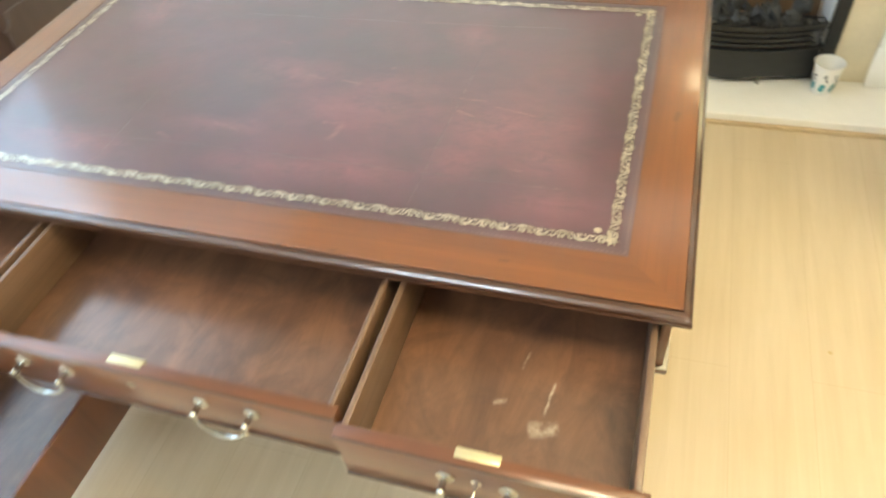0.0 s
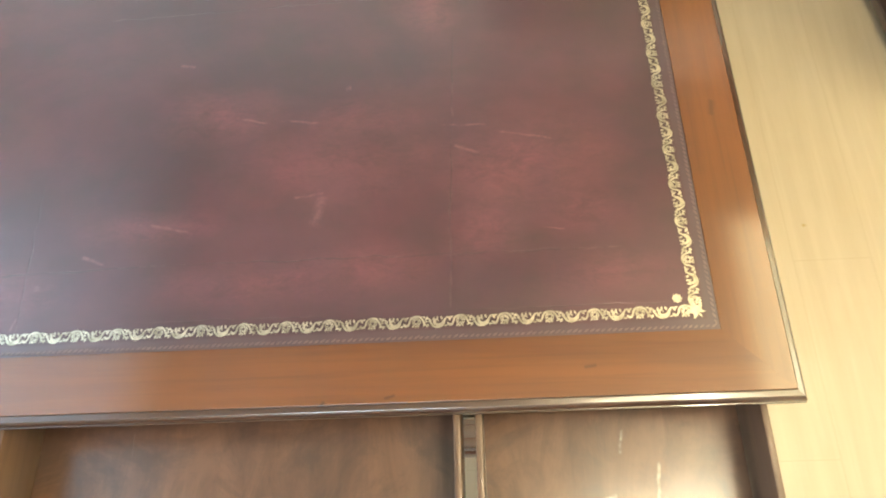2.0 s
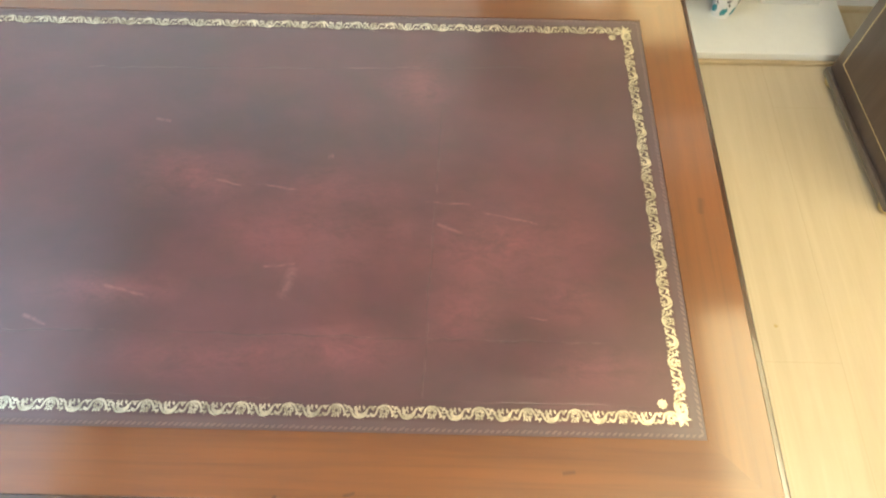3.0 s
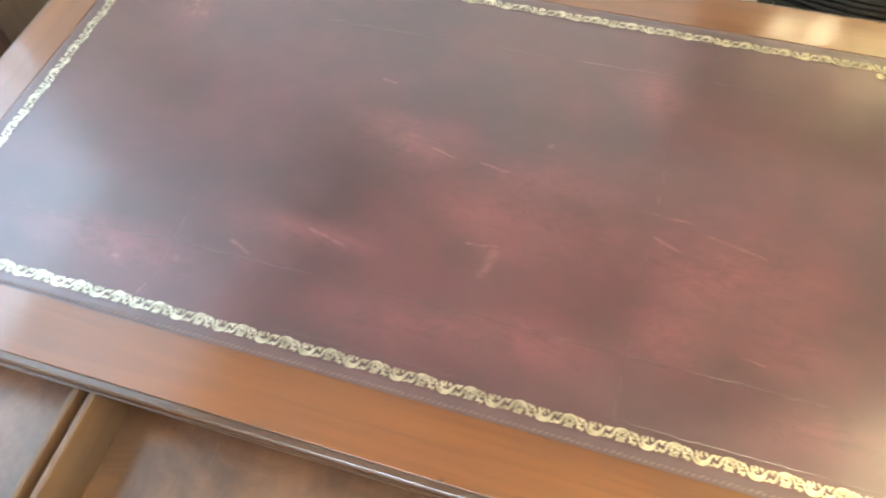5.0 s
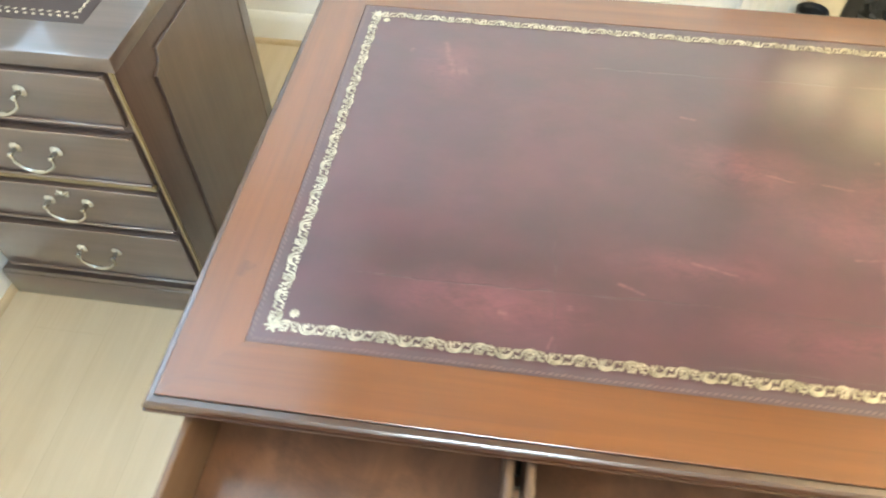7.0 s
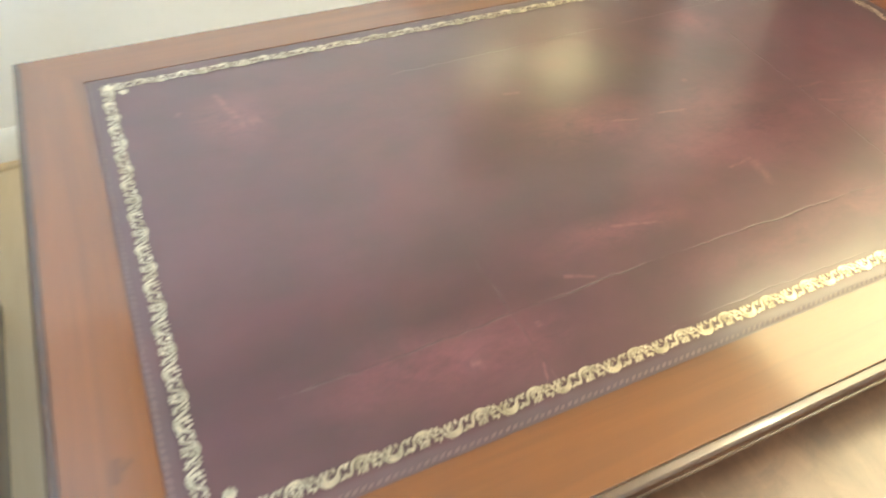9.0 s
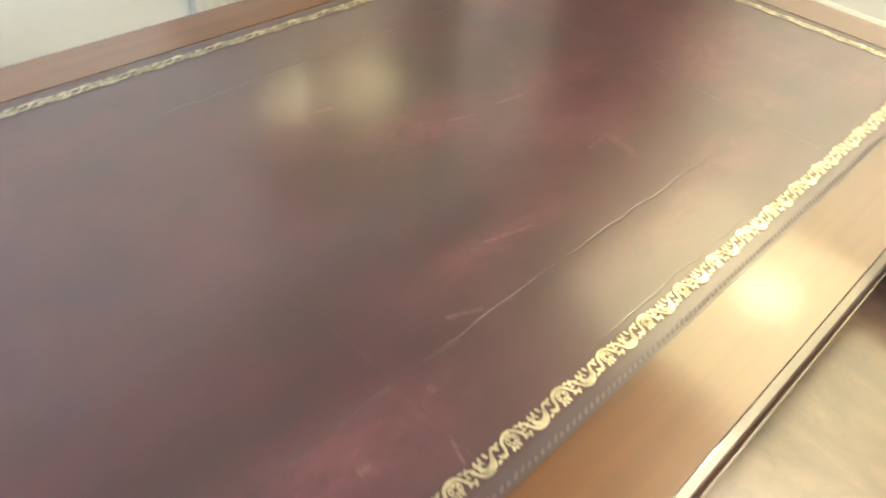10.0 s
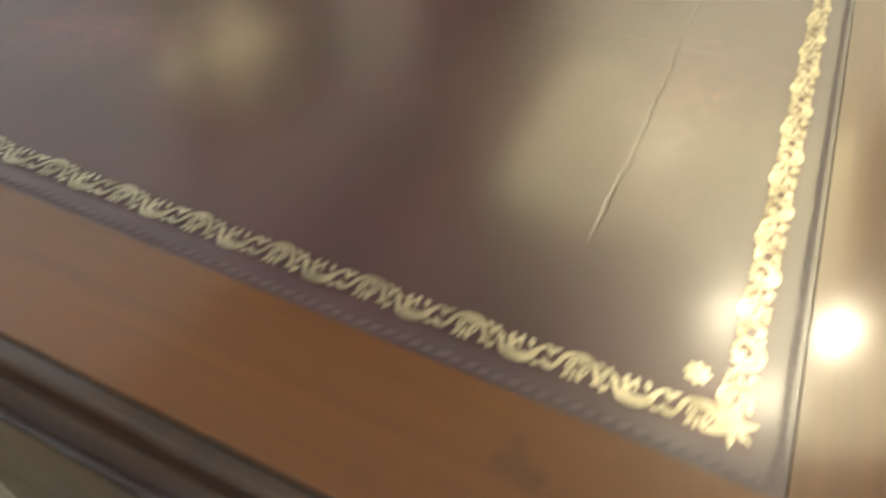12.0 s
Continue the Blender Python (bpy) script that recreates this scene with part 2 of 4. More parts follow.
    for a, b, w in (((0.200, 0.212), (0.66, 0.221), 0.0020), ((0.64, 0.221), (1.32, 0.218), 0.0018), ((1.074, 0.12), (1.090, 0.62), 0.0017),
                    ((0.462, 0.125), (0.454, 0.37), 0.0015), ((0.50, 0.682), (0.93, 0.690), 0.0014), ((0.92, 0.690), (1.28, 0.700), 0.0013),
                    ((0.60, 0.136), (0.92, 0.135), 0.0010), ((1.06, 0.136), (1.37, 0.134), 0.0010)):
        s = m.streak(a, b, w, waver, 0.2)
        crease = s if crease is None else m.math("MAXIMUM", crease, s)
    edge = m.math("MULTIPLY", m.math("MULTIPLY", m.math("SUBTRACT", 1.0, crease), crease), m.span(m.noise(38, 4), 0.47, 0.64, 0, 2.2))
    base = m.mix(m.math("MINIMUM", edge, 0.45), base, (0.17, 0.085, 0.075))
    crease = m.math("MULTIPLY", crease, m.span(m.noise(17, 4), 0.34, 0.56, 0.15, 1.0))
    base = m.mix(m.math("MULTIPLY", crease, 0.6), base, (0.022, 0.011, 0.012))
    m.color(base)
    m.rough(m.math("ADD", m.span(mid, 0.3, 0.75, 0.295, 0.39), m.math("MULTIPLY", pale, 0.15)))
    h = m.math("ADD", m.noise(26, 2), m.math("MULTIPLY", m.noise(85, 4, 0.6), 0.32))
    h = m.math("SUBTRACT", h, m.math("MULTIPLY", crease, 1.3))
    m.bump(h, 0.30, 0.0010)
    return m.m


LEATHER = leather()


def gilt():
    m = Mat("worn_gilt", 0.32, 1.0)
    wear = m.span(m.noise(70, 4, 0.6), 0.35, 0.65)
    m.color(m.mix(wear, (0.40, 0.35, 0.26), (0.82, 0.74, 0.58)))
    m.rough(m.span(wear, 0, 1, 0.45, 0.30))
    return m.m


GILT = gilt()


def plain(name, color, rough=0.5, metal=0.0, vary=0.12, scale=8.0, bump=0.05, spec=0.5, fine=45.0, coat=0.0):
    m = Mat(name, rough, metal, spec=spec, coat=coat)
    dark = tuple(c * (1 - vary) for c in color)
    c = m.mix(m.span(m.noise(scale, 5), 0.3, 0.7), dark, color)
    m.color(m.mix(m.math("MULTIPLY", m.span(m.noise(fine, 3), 0.5, 0.75), vary), c, tuple(v * 0.6 for v in color)))
    if rough > 0.34:
        m.rough(m.span(m.noise(scale * 2.3, 3), 0.3, 0.7, rough * 0.87, min(1.0, rough * 1.15)))
    if bump:
        m.bump(m.noise(fine, 3), bump, 0.001)
    return m.m


BLIND = plain("blind_tooled_leather", (0.19, 0.125, 0.115), 0.3, 0, 0.3, 40)
BRASS = plain("aged_brass", (0.78, 0.62, 0.30), 0.3, 1.0, 0.2, 30)
LOCK = plain("lock_brass", (0.66, 0.56, 0.33), 0.42, 0.8, 0.15, 40)
NICKEL = plain("tarnished_bright_metal", (0.62, 0.62, 0.58), 0.16, 1.0, 0.3, 60)
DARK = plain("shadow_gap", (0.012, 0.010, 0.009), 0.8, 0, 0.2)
STEEL = plain("steel_key", (0.66, 0.66, 0.64), 0.22, 1.0, 0.15, 60)
WALL = plain("white_wall_paint", (0.86, 0.85, 0.82), 0.75, 0, 0.05, 3.0, 0.10)
CEIL = plain("white_ceiling_paint", (0.80, 0.78, 0.72), 0.85, 0, 0.04, 3.0, 0.10)
# main ceiling coloured darker than the bay's, so its reflection in the desk dims
DIM_CREAM = plain("dimmed_cream_ceiling", (0.54, 0.50, 0.39), 0.85, 0, 0.05, 3.0, 0.10)
GLOSS = plain("white_gloss_paint", (0.80, 0.79, 0.75), 0.28, 0, 0.05, 9.0, 0.04)
BEAD = plain("beige_floor_bead", (0.55, 0.42, 0.26), 0.5, 0, 0.15, 20.0)
MARBLE = plain("cream_marble", (0.70, 0.62, 0.45), 0.22, 0, 0.16, 6.0, 0.02)
HEARTH = plain("white_hearth_stone", (0.80, 0.78, 0.74), 0.3, 0, 0.06, 7.0, 0.03)
IRON = plain("black_cast_iron", (0.018, 0.020, 0.022), 0.42, 0.1, 0.3, 30.0, 0.25)
SOOT = plain("brown_firebrick", (0.16, 0.10, 0.062), 0.85, 0, 0.4, 9.0, 0.3)
COAL = plain("grey_coal", (0.055, 0.058, 0.062), 0.55, 0, 0.5, 25.0, 0.4)
RIBBED = plain("black_ribbed_plastic", (0.014, 0.016, 0.020), 0.4, 0, 0.2, 20.0)
PAPER = plain("white_paper_cup", (0.80, 0.79, 0.77), 0.55, 0, 0.04, 30.0, 0.03)
TEAL = plain("teal_print", (0.03, 0.30, 0.34), 0.5, 0, 0.15, 60.0)
INK = plain("black_print", (0.03, 0.035, 0.045), 0.5, 0, 0.15, 60.0)
STRING = plain("pale_string_inlay", (0.50, 0.38, 0.20), 0.35, 0, 0.2, 40.0)
STRIP = plain("pale_edge_wood", (0.20, 0.145, 0.068), 0.35, 0, 0.2, 40.0)
CRUMB = plain("crumb", (0.50, 0.36, 0.16), 0.8, 0, 0.3, 80.0)
BLACKLEATHER = plain("dark_brown_leather", (0.045, 0.026, 0.024), 0.35, 0, 0.35, 14.0, 0.1)


def laminate():
    m = Mat("pale_oak_laminate", 0.34, coat=0.1, coat_rough=0.25)
    n = m.node("ShaderNodeTexBrick")
    n.offset, n.inputs["Scale"].default_value = 0.37, 1.0
    n.inputs["Brick Width"].default_value, n.inputs["Row Height"].default_value = 1.3, 0.19
    n.inputs["Mortar Size"].default_value = 0.0009
    n.inputs["Color1"].default_value, n.inputs["Color2"].default_value = (0, 0, 0, 1), (1, 1, 1, 1)
    n.inputs["Mortar"].default_value = (0.5, 0.5, 0.5, 1)
    m.link(m.scaled((1, 1, 1), (0, 0, radians(90))), n.inputs["Vector"])
    grain = m.noise(1.0, 5, 0.6, m.scaled((30, 1.8, 1)), 0.5)
    base = m.mix(m.span(grain, 0.3, 0.7), (0.50, 0.395, 0.265), (0.575, 0.465, 0.325))
    base = m.mix(m.math("MULTIPLY", n.outputs[0], 0.12), base, (0.47, 0.36, 0.20))
    base = m.mix(m.math("MULTIPLY", n.outputs["Fac"], 0.35), base, (0.36, 0.27, 0.15))
    base = m.mix(m.math("MULTIPLY", m.span(m.noise(5, 4), 0.5, 0.75), 0.18), base, (0.45, 0.34, 0.19))
    m.color(base)
    m.rough(m.span(m.noise(6, 3), 0.3, 0.7, 0.30, 0.42))
    m.bump(m.math("SUBTRACT", m.math("MULTIPLY", grain, 0.2), n.outputs["Fac"]), 0.12, 0.0008)
    return m.m


LAMINATE = laminate()


def glow(name, color, strength):
    m = bpy.data.materials.new(name)
    m.use_nodes = True
    b = m.node_tree.nodes["Principled BSDF"]
    b.inputs["Base Color"].default_value = (0.9, 0.9, 0.88, 1)
    b.inputs["Emission Color"].default_value = (*color, 1)
    b.inputs["Emission Strength"].default_value = strength
    return m


BULB = glow("lit_warm_bulb", (1.0, 0.87, 0.60), 520.0)
CEILING_GLOW = glow("warm_ceiling_glow", (1.0, 0.86, 0.45), 10.5)
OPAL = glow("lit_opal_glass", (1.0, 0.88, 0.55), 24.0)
BULB_POOL_GLOW = glow("bulb_lit_ceiling_glow", (1.0, 0.86, 0.50), 9.0)
MIRROR = Mat("mirror_glass", 0.09, 1.0)
MIRROR.color((0.64, 0.63, 0.56))
MIRROR = MIRROR.m
GLASS = Mat("window_glass", 0.0)
GLASS.set("Transmission Weight", 1.0)
GLASS.set("IOR", 1.45)
GLASS = GLASS.m


# ---------- mesh helpers ----------
def part(name, bm, material, parent=None, label="", sharp=32):
    bmesh.ops.recalc_face_normals(bm, faces=bm.faces)
    for f in bm.faces:
        f.smooth = True
    for e in bm.edges:
        if len(e.link_faces) == 2 and e.calc_face_angle(0) > radians(sharp):
            e.smooth = False
    me = bpy.data.meshes.new(name)
    bm.to_mesh(me)
    bm.free()
    me.materials.append(material)
    ob = new(name, me)
    if parent is not None:
        ob.parent = parent
    if label:
        ob["label"] = label
    return ob


def add_box(bm, x0, y0, z0, x1, y1, z1, bevel=0.0):
    r = bmesh.ops.create_cube(bm, size=1.0)
    vs = r["verts"]
    for v in vs:
        v.co = Vector((x0 if v.co.x < 0 else x1, y0 if v.co.y < 0 else y1, z0 if v.co.z < 0 else z1))
    if bevel:
        es = list({e for v in vs for e in v.link_edges})
        bmesh.ops.bevel(bm, geom=es, offset=bevel, segments=2, affect="EDGES", profile=0.5)
    return bm


def box(x0, y0, z0, x1, y1, z1, bevel=0.0):
    return add_box(bmesh.new(), min(x0, x1), min(y0, y1), min(z0, z1), max(x0, x1), max(y0, y1), max(z0, z1), bevel)


def prism(points, axis, a, b, bevel=0.0):
    """A closed outline in the two other axes (in order x, y, z), drawn out along axis from a to b."""
    bm = bmesh.new()

    def put(p, v):
        q = list(p)
        q.insert(axis, v)
        return bm.verts.new(q)
    lo, hi = [put(p, a) for p in points], [put(p, b) for p in points]
    bm.faces.new(lo)
    bm.faces.new(hi)
    n = len(points)
    for k in range(n):
        bm.faces.new((lo[k], lo[(k + 1) % n], hi[(k + 1) % n], hi[k]))
    if bevel:
        bmesh.ops.bevel(bm, geom=list(bm.edges), offset=bevel, segments=2, affect="EDGES")
    return bm


def add_lathe(bm, profile, at=(0, 0, 0), seg=24, axis="Z", squash=1.0):
    rings = []
    for r, z in profile:
        ring = []
        for k in range(seg):
            a = 2 * math.pi * k / seg
            p = (r * math.cos(a), r * math.sin(a) * squash, z)
            if axis == "Y":
                p = (p[0], -z, p[1])
            ring.append(bm.verts.new((at[0] + p[0], at[1] + p[1], at[2] + p[2])))
        rings.append(ring)
    for r0, r1 in zip(rings, rings[1:]):
        for k in range(seg):
            bm.faces.new((r0[k], r0[(k + 1) % seg], r1[(k + 1) % seg], r1[k]))
    bm.faces.new(rings[0])
    bm.faces.new(rings[-1])
    return bm


def lathe(profile, at=(0, 0, 0), seg=24, axis="Z"):
    return add_lathe(bmesh.new(), profile, at, seg, axis)


def add_tube(bm, pts, radii, seg=8, closed=False):
    pts = [Vector(p) for p in pts]
    n = len(pts)
    radii = [radii] * n if isinstance(radii, (int, float)) else radii
    rings, up = [], None
    for k, p in enumerate(pts):
        a = pts[(k - 1) % n] if closed or k else p
        b = pts[(k + 1) % n] if closed or k < n - 1 else p
        d = (b - a).normalized()
        if up is None:
            up = d.orthogonal().normalized()
        up = (up - d * up.dot(d)).normalized()
        side = d.cross(up)
        rings.append([bm.verts.new(p + radii[k] * (math.cos(t) * up + math.sin(t) * side)) for t in (2 * math.pi * i / seg for i in range(seg))])
    pairs = list(zip(rings, rings[1:])) + ([(rings[-1], rings[0])] if closed else [])
    for r0, r1 in pairs:
        for i in range(seg):
            bm.faces.new((r0[i], r0[(i + 1) % seg], r1[(i + 1) % seg], r1[i]))
    if not closed:
        bm.faces.new(rings[0])
        bm.faces.new(rings[-1])
    return bm


def tube(pts, radii, seg=8, closed=False):
    return add_tube(bmesh.new(), pts, radii, seg, closed)


def thing(name, label, category, at=(0, 0, 0), group="", kind=""):
    ob = new(name)
    ob.location = at
    ob.empty_display_size = 0.05
    return tagged(ob, label, category, group, kind)


def structure(name, bm, material, label, category):
    return tagged(part(name, bm, material), label, category, kind="structure")


# ---------- room ----------
X0, X1, Y0, Y1, H = ROOM_X0, ROOM_X1, ROOM_Y0, ROOM_Y1, ROOM_H
structure("floor", box(X0 - 0.3, Y0 - 0.3, -0.12, X1 + 0.3, Y1 + 0.6, 0), LAMINATE, "pale oak laminate floor with faint plank joints", "floor")
ceiling = structure("ceiling", box(X0 - 0.3, Y0 - 0.3, H, X1 + 0.3, Y1 + 0.3, H + 0.15), DIM_CREAM, "plain cream ceiling, toned darker to dim its reflected light", "ceiling")
structure("bay_ceiling", box(X0 - 0.05, Y0 - 0.05, 2.345, -0.2905, Y1 + 0.05, H - 0.004), CEIL, "lower white painted ceiling of the window bay", "ceiling")
structure("ceiling_beam", box(-0.29, Y0, 2.30, -0.19, Y1, H + 0.02, 0.004), CEIL, "white painted downstand beam under the ceiling", "beam")
structure("wall_east", box(X1, Y0 - 0.2, 0, X1 + 0.2, Y1 + 0.2, H), WALL, "plain cream painted wall", "wall")
bm = box(X0 - 0.2, Y0 - 0.2, 0, X1, Y0, WIN_Z0)
add_box(bm, X0 - 0.2, Y0 - 0.2, WIN_Z1, X1, Y0, H)
add_box(bm, X0 - 0.2, Y0 - 0.2, WIN_Z0, SOUTH_X0, Y0, WIN_Z1)
add_box(bm, SOUTH_X1, Y0 - 0.2, WIN_Z0, X1, Y0, WIN_Z1)
structure("wall_south", bm, WALL, "cream painted wall with a window", "wall")
# west wall with the window's opening
bm = box(X0 - 0.2, Y0, 0, X0, Y1, WIN_Z0)
add_box(bm, X0 - 0.2, Y0, WIN_Z1, X0, Y1, H)
add_box(bm, X0 - 0.2, Y0, WIN_Z0, X0, WIN_Y0, WIN_Z1)
add_box(bm, X0 - 0.2, WIN_Y1, WIN_Z0, X0, Y1, WIN_Z1)
structure("wall_west", bm, WALL, "cream painted wall with a wide window", "wall")
# north wall with the fireplace's opening
FX0, FX1, FZ = 1.395, 1.955, 0.82
bm = box(X0 - 0.2, Y1, 0, FX0, Y1 + 0.2, H)
add_box(bm, FX1, Y1, 0, X1 + 0.2, Y1 + 0.2, H)
add_box(bm, FX0, Y1, FZ, FX1, Y1 + 0.2, H)
structure("wall_north", bm, WALL, "cream painted wall around the fireplace", "wall")
bm = box(FX0 - 0.1, Y1 + 0.2, 0, FX1 + 0.1, Y1 + 0.45, 1.0)
structure("flue_back", bm, SOOT, "brown sooty back of the fire opening", "fireplace")


def skirting(name, x0, y0, x1, y1, ox, oy):
    """A board along a wall from (x0, y0) to (x1, y1) that stands out towards (ox, oy)."""
    prof = [(0, 0), (0.018, 0), (0.018, 0.085), (0.014, 0.095), (0.010, 0.108), (0.004, 0.115), (0, 0.115)]
    bm = bmesh.new()
    a = [bm.verts.new((x0 + d * ox, y0 + d * oy, z)) for d, z in prof]
    b = [bm.verts.new((x1 + d * ox, y1 + d * oy, z)) for d, z in prof]
    bm.faces.new(a), bm.faces.new(b)
    for k in range(len(prof)):
        q = (k + 1) % len(prof)
        bm.faces.new((a[k], a[q], b[q], b[k]))
    ob = structure(name, bm, GLOSS, "white gloss painted skirting board", "skirting")
    bm = bmesh.new()
    prof = [(0.018, 0), (0.034, 0), (0.032, 0.008), (0.026, 0.014), (0.018, 0.016)]
    a = [bm.verts.new((x0 + d * ox, y0 + d * oy, z + 0.0005)) for d, z in prof]
    b = [bm.verts.new((x1 + d * ox, y1 + d * oy, z + 0.0005)) for d, z in prof]
    bm.faces.new(a), bm.faces.new(b)
    for k in range(len(prof)):
        q = (k + 1) % len(prof)
        bm.faces.new((a[k], a[q], b[q], b[k]))
    part("floor_bead", bm, BEAD, ob, "beige quadrant bead at the floor")


skirting("baseboard_north_1", X0, Y1, 1.035, Y1, 0, -1)
skirting("baseboard_north_2", 2.325, Y1, X1, Y1, 0, -1)
skirting("baseboard_west", X0, Y0, X0, Y1, 1, 0)
skirting("baseboard_east", X1, Y0, X1, Y1, -1, 0)

# windows: white frames in the west and the south wall
def window(name, at, turn, width, panes):
    w = thing(name, "white painted casement window", "window", at, kind="structure")
    w.rotation_euler = (0, 0, radians(turn))
    z0, z1 = WIN_Z0, WIN_Z1
    part("window_sill", box(-0.12, -0.05, z0 - 0.03, 0.06, width + 0.05, z0, 0.004), GLOSS, w)
    for a, b in ((z0, z0 + 0.05), (z1 - 0.05, z1)):
        part("window_frame", box(-0.13, 0, a, -0.07, width, b, 0.003), GLOSS, w)
    step = width / panes
    for k in range(panes + 1):
        a, b = max(0, step * k - 0.028), min(width, step * k + 0.028)
        part("window_bar", box(-0.128, a, z0 + 0.05, -0.072, b, z1 - 0.05, 0.003), GLOSS, w)
    for k in range(panes):
        pane = part("pane", box(-0.103, step * k + 0.026, z0 + 0.048, -0.097, step * (k + 1) - 0.026, z1 - 0.048), GLASS, w)
        pane.visible_shadow = False


window("window_1", (X0, WIN_Y0, 0), 0, WIN_Y1 - WIN_Y0, 4)
window("window_2", (SOUTH_X1, Y0, 0), 90, SOUTH_X1 - SOUTH_X0, 3)


# ---------- ceiling light ----------
light = thing("ceiling_light", "brass ceiling light with lit warm bulbs", "ceiling light", (1.77, -0.25, H))
part("rose", lathe([(0.001, 0), (0.06, 0), (0.055, -0.02), (0.02, -0.035), (0.001, -0.036)]), BRASS, light)
part("stem", lathe([(0.008, -0.03), (0.008, -0.13), (0.02, -0.14), (0.02, -0.17), (0.004, -0.185)]), BRASS, light)
# added glowing disc for the pool of light the bulbs throw on the ceiling
dish = lathe([(0.062, -0.004), (0.36, -0.006), (0.40, -0.016), (0.40, -0.022), (0.36, -0.016), (0.062, -0.012)], seg=40)
bmesh.ops.translate(dish, vec=(0.04, -0.10, 0), verts=dish.verts)
part("dish", dish, BULB_POOL_GLOW, light, "added glowing disc standing for the ceiling lit by the bulbs")
for ax, ay in ((0.155, -0.190), (-0.230, 0.020), (0.110, 0.170)):
    part("arm", tube([(0, 0, -0.155), (ax * 0.4, ay * 0.4, -0.185), (ax * 0.8, ay * 0.8, -0.17), (ax, ay, -0.14)], 0.007), BRASS, light)
    part("holder", lathe([(0.012, -0.145), (0.02, -0.14), (0.018, -0.11), (0.012, -0.108)], (ax, ay, 0)), BRASS, light)
    prof = [(0.014, -0.108)] + [(0.045 * math.sin(a), -0.068 - 0.045 * math.cos(a)) for a in (0.45 + 0.26 * i for i in range(11))]
    part("bulb", lathe(prof, (ax, ay, 0), 20), BULB, light, "lit frosted globe bulb")

# added wide square glowing panel, standing for the warmly lit patch of ceiling
panel = thing("ceiling_glow_panel", "added glowing square panel standing for a warmly lit patch of ceiling", "ceiling light")
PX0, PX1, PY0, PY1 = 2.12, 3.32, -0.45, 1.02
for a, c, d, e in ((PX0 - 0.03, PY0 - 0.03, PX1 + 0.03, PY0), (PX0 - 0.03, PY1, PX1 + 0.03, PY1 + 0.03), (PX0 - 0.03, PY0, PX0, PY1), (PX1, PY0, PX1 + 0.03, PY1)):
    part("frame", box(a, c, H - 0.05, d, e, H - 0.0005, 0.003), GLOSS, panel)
part("glow_sheet", box(PX0 + 0.001, PY0 + 0.001, H - 0.035, PX1 - 0.001, PY1 - 0.001, H - 0.025), CEILING_GLOW, panel, "glowing warm sheet in place of lit ceiling")
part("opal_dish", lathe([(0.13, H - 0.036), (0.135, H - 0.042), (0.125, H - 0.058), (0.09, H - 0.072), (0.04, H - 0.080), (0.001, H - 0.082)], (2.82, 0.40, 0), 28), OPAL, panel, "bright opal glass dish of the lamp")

# ---------- the desk ----------
desk = thing("pedestal_desk", "mahogany pedestal desk with a worn burgundy leather top and open drawers", "desk")

# mitred boards of the top, with a moulded outer edge
FLAT = [(B, Z), (0.0145, Z), (0.0137, Z - 0.0008), (0.0135, Z - 0.0295), (B, Z - 0.0295)]
MOULD = [(0.0133, Z - 0.0008), (0.0133, Z - 0.0034), (0.0105, Z - 0.0036), (0.0060, Z - 0.0042), (0.0030, Z - 0.0068), (0.0014, Z - 0.0100), (0.0010, Z - 0.0130),
         (0.0062, Z - 0.0138), (0.0062, Z - 0.0162), (0.0, Z - 0.0168), (-0.0005, Z - 0.0200), (0.0015, Z - 0.0235), (0.0060, Z - 0.0262), (0.0110, Z - 0.0280), (0.0133, Z - 0.0300)]


def top_board(corner, along, inward, length, profile):
    """A piece of the top whose outer edge starts at corner; both ends are mitred."""
    bm = bmesh.new()
    c, u, v = Vector((*corner, 0)), Vector((*along, 0)), Vector((*inward, 0))
    gap = 0.00004
    a = [bm.verts.new(c + u * (max(d, 0) + gap) + v * d + Vector((0, 0, z))) for d, z in profile]
    b = [bm.verts.new(c + u * (length - max(d, 0) - gap) + v * d + Vector((0, 0, z))) for d, z in profile]
    bm.faces.new(a), bm.faces.new(b)
    n = len(profile)
    for k in range(n):
        bm.faces.new((a[k], a[(k + 1) % n], b[(k + 1) % n], b[k]))
    return bm


top = part("desktop", box(B - 0.004, B - 0.004, Z - 0.029, W - B + 0.004, D - B + 0.004, Z - 0.003), CASE, desk)
for cr, al, inw, ln, mt in (((0, 0), (1, 0), (0, 1), W, TOP_X), ((0, D), (1, 0), (0, -1), W, TOP_X), ((0, 0), (0, 1), (1, 0), D, TOP_Y), ((W, 0), (0, 1), (-1, 0), D, TOP_Y)):
    part("top_board", top_board(cr, al, inw, ln, FLAT), mt, top, "polished mitred mahogany board", 25)
    part("edge_moulding", top_board(cr, al, inw, ln, MOULD), EDGE, top, "dark moulded edge", 25)

# leather skiver, slightly dished at its seams
bm = bmesh.new()
bmesh.ops.create_grid(bm, x_segments=110, y_segments=64, size=0.5)
for v in bm.verts:
    x, y = B + 0.0006 + (v.co.x + 0.5) * (W - 2 * B - 0.0012), B + 0.0006 + (v.co.y + 0.5) * (D - 2 * B - 0.0012)
    v.co = Vector((x, y, Z - 0.0008 + 0.0005 * noise.noise(Vector((x * 4, y * 4, 0))) + 0.0002 * noise.noise(Vector((x * 17, y * 17, 3)))))
skiver = part("leather_inset", bm, LEATHER, top, "worn burgundy leather inset with rubbed marks and creases")


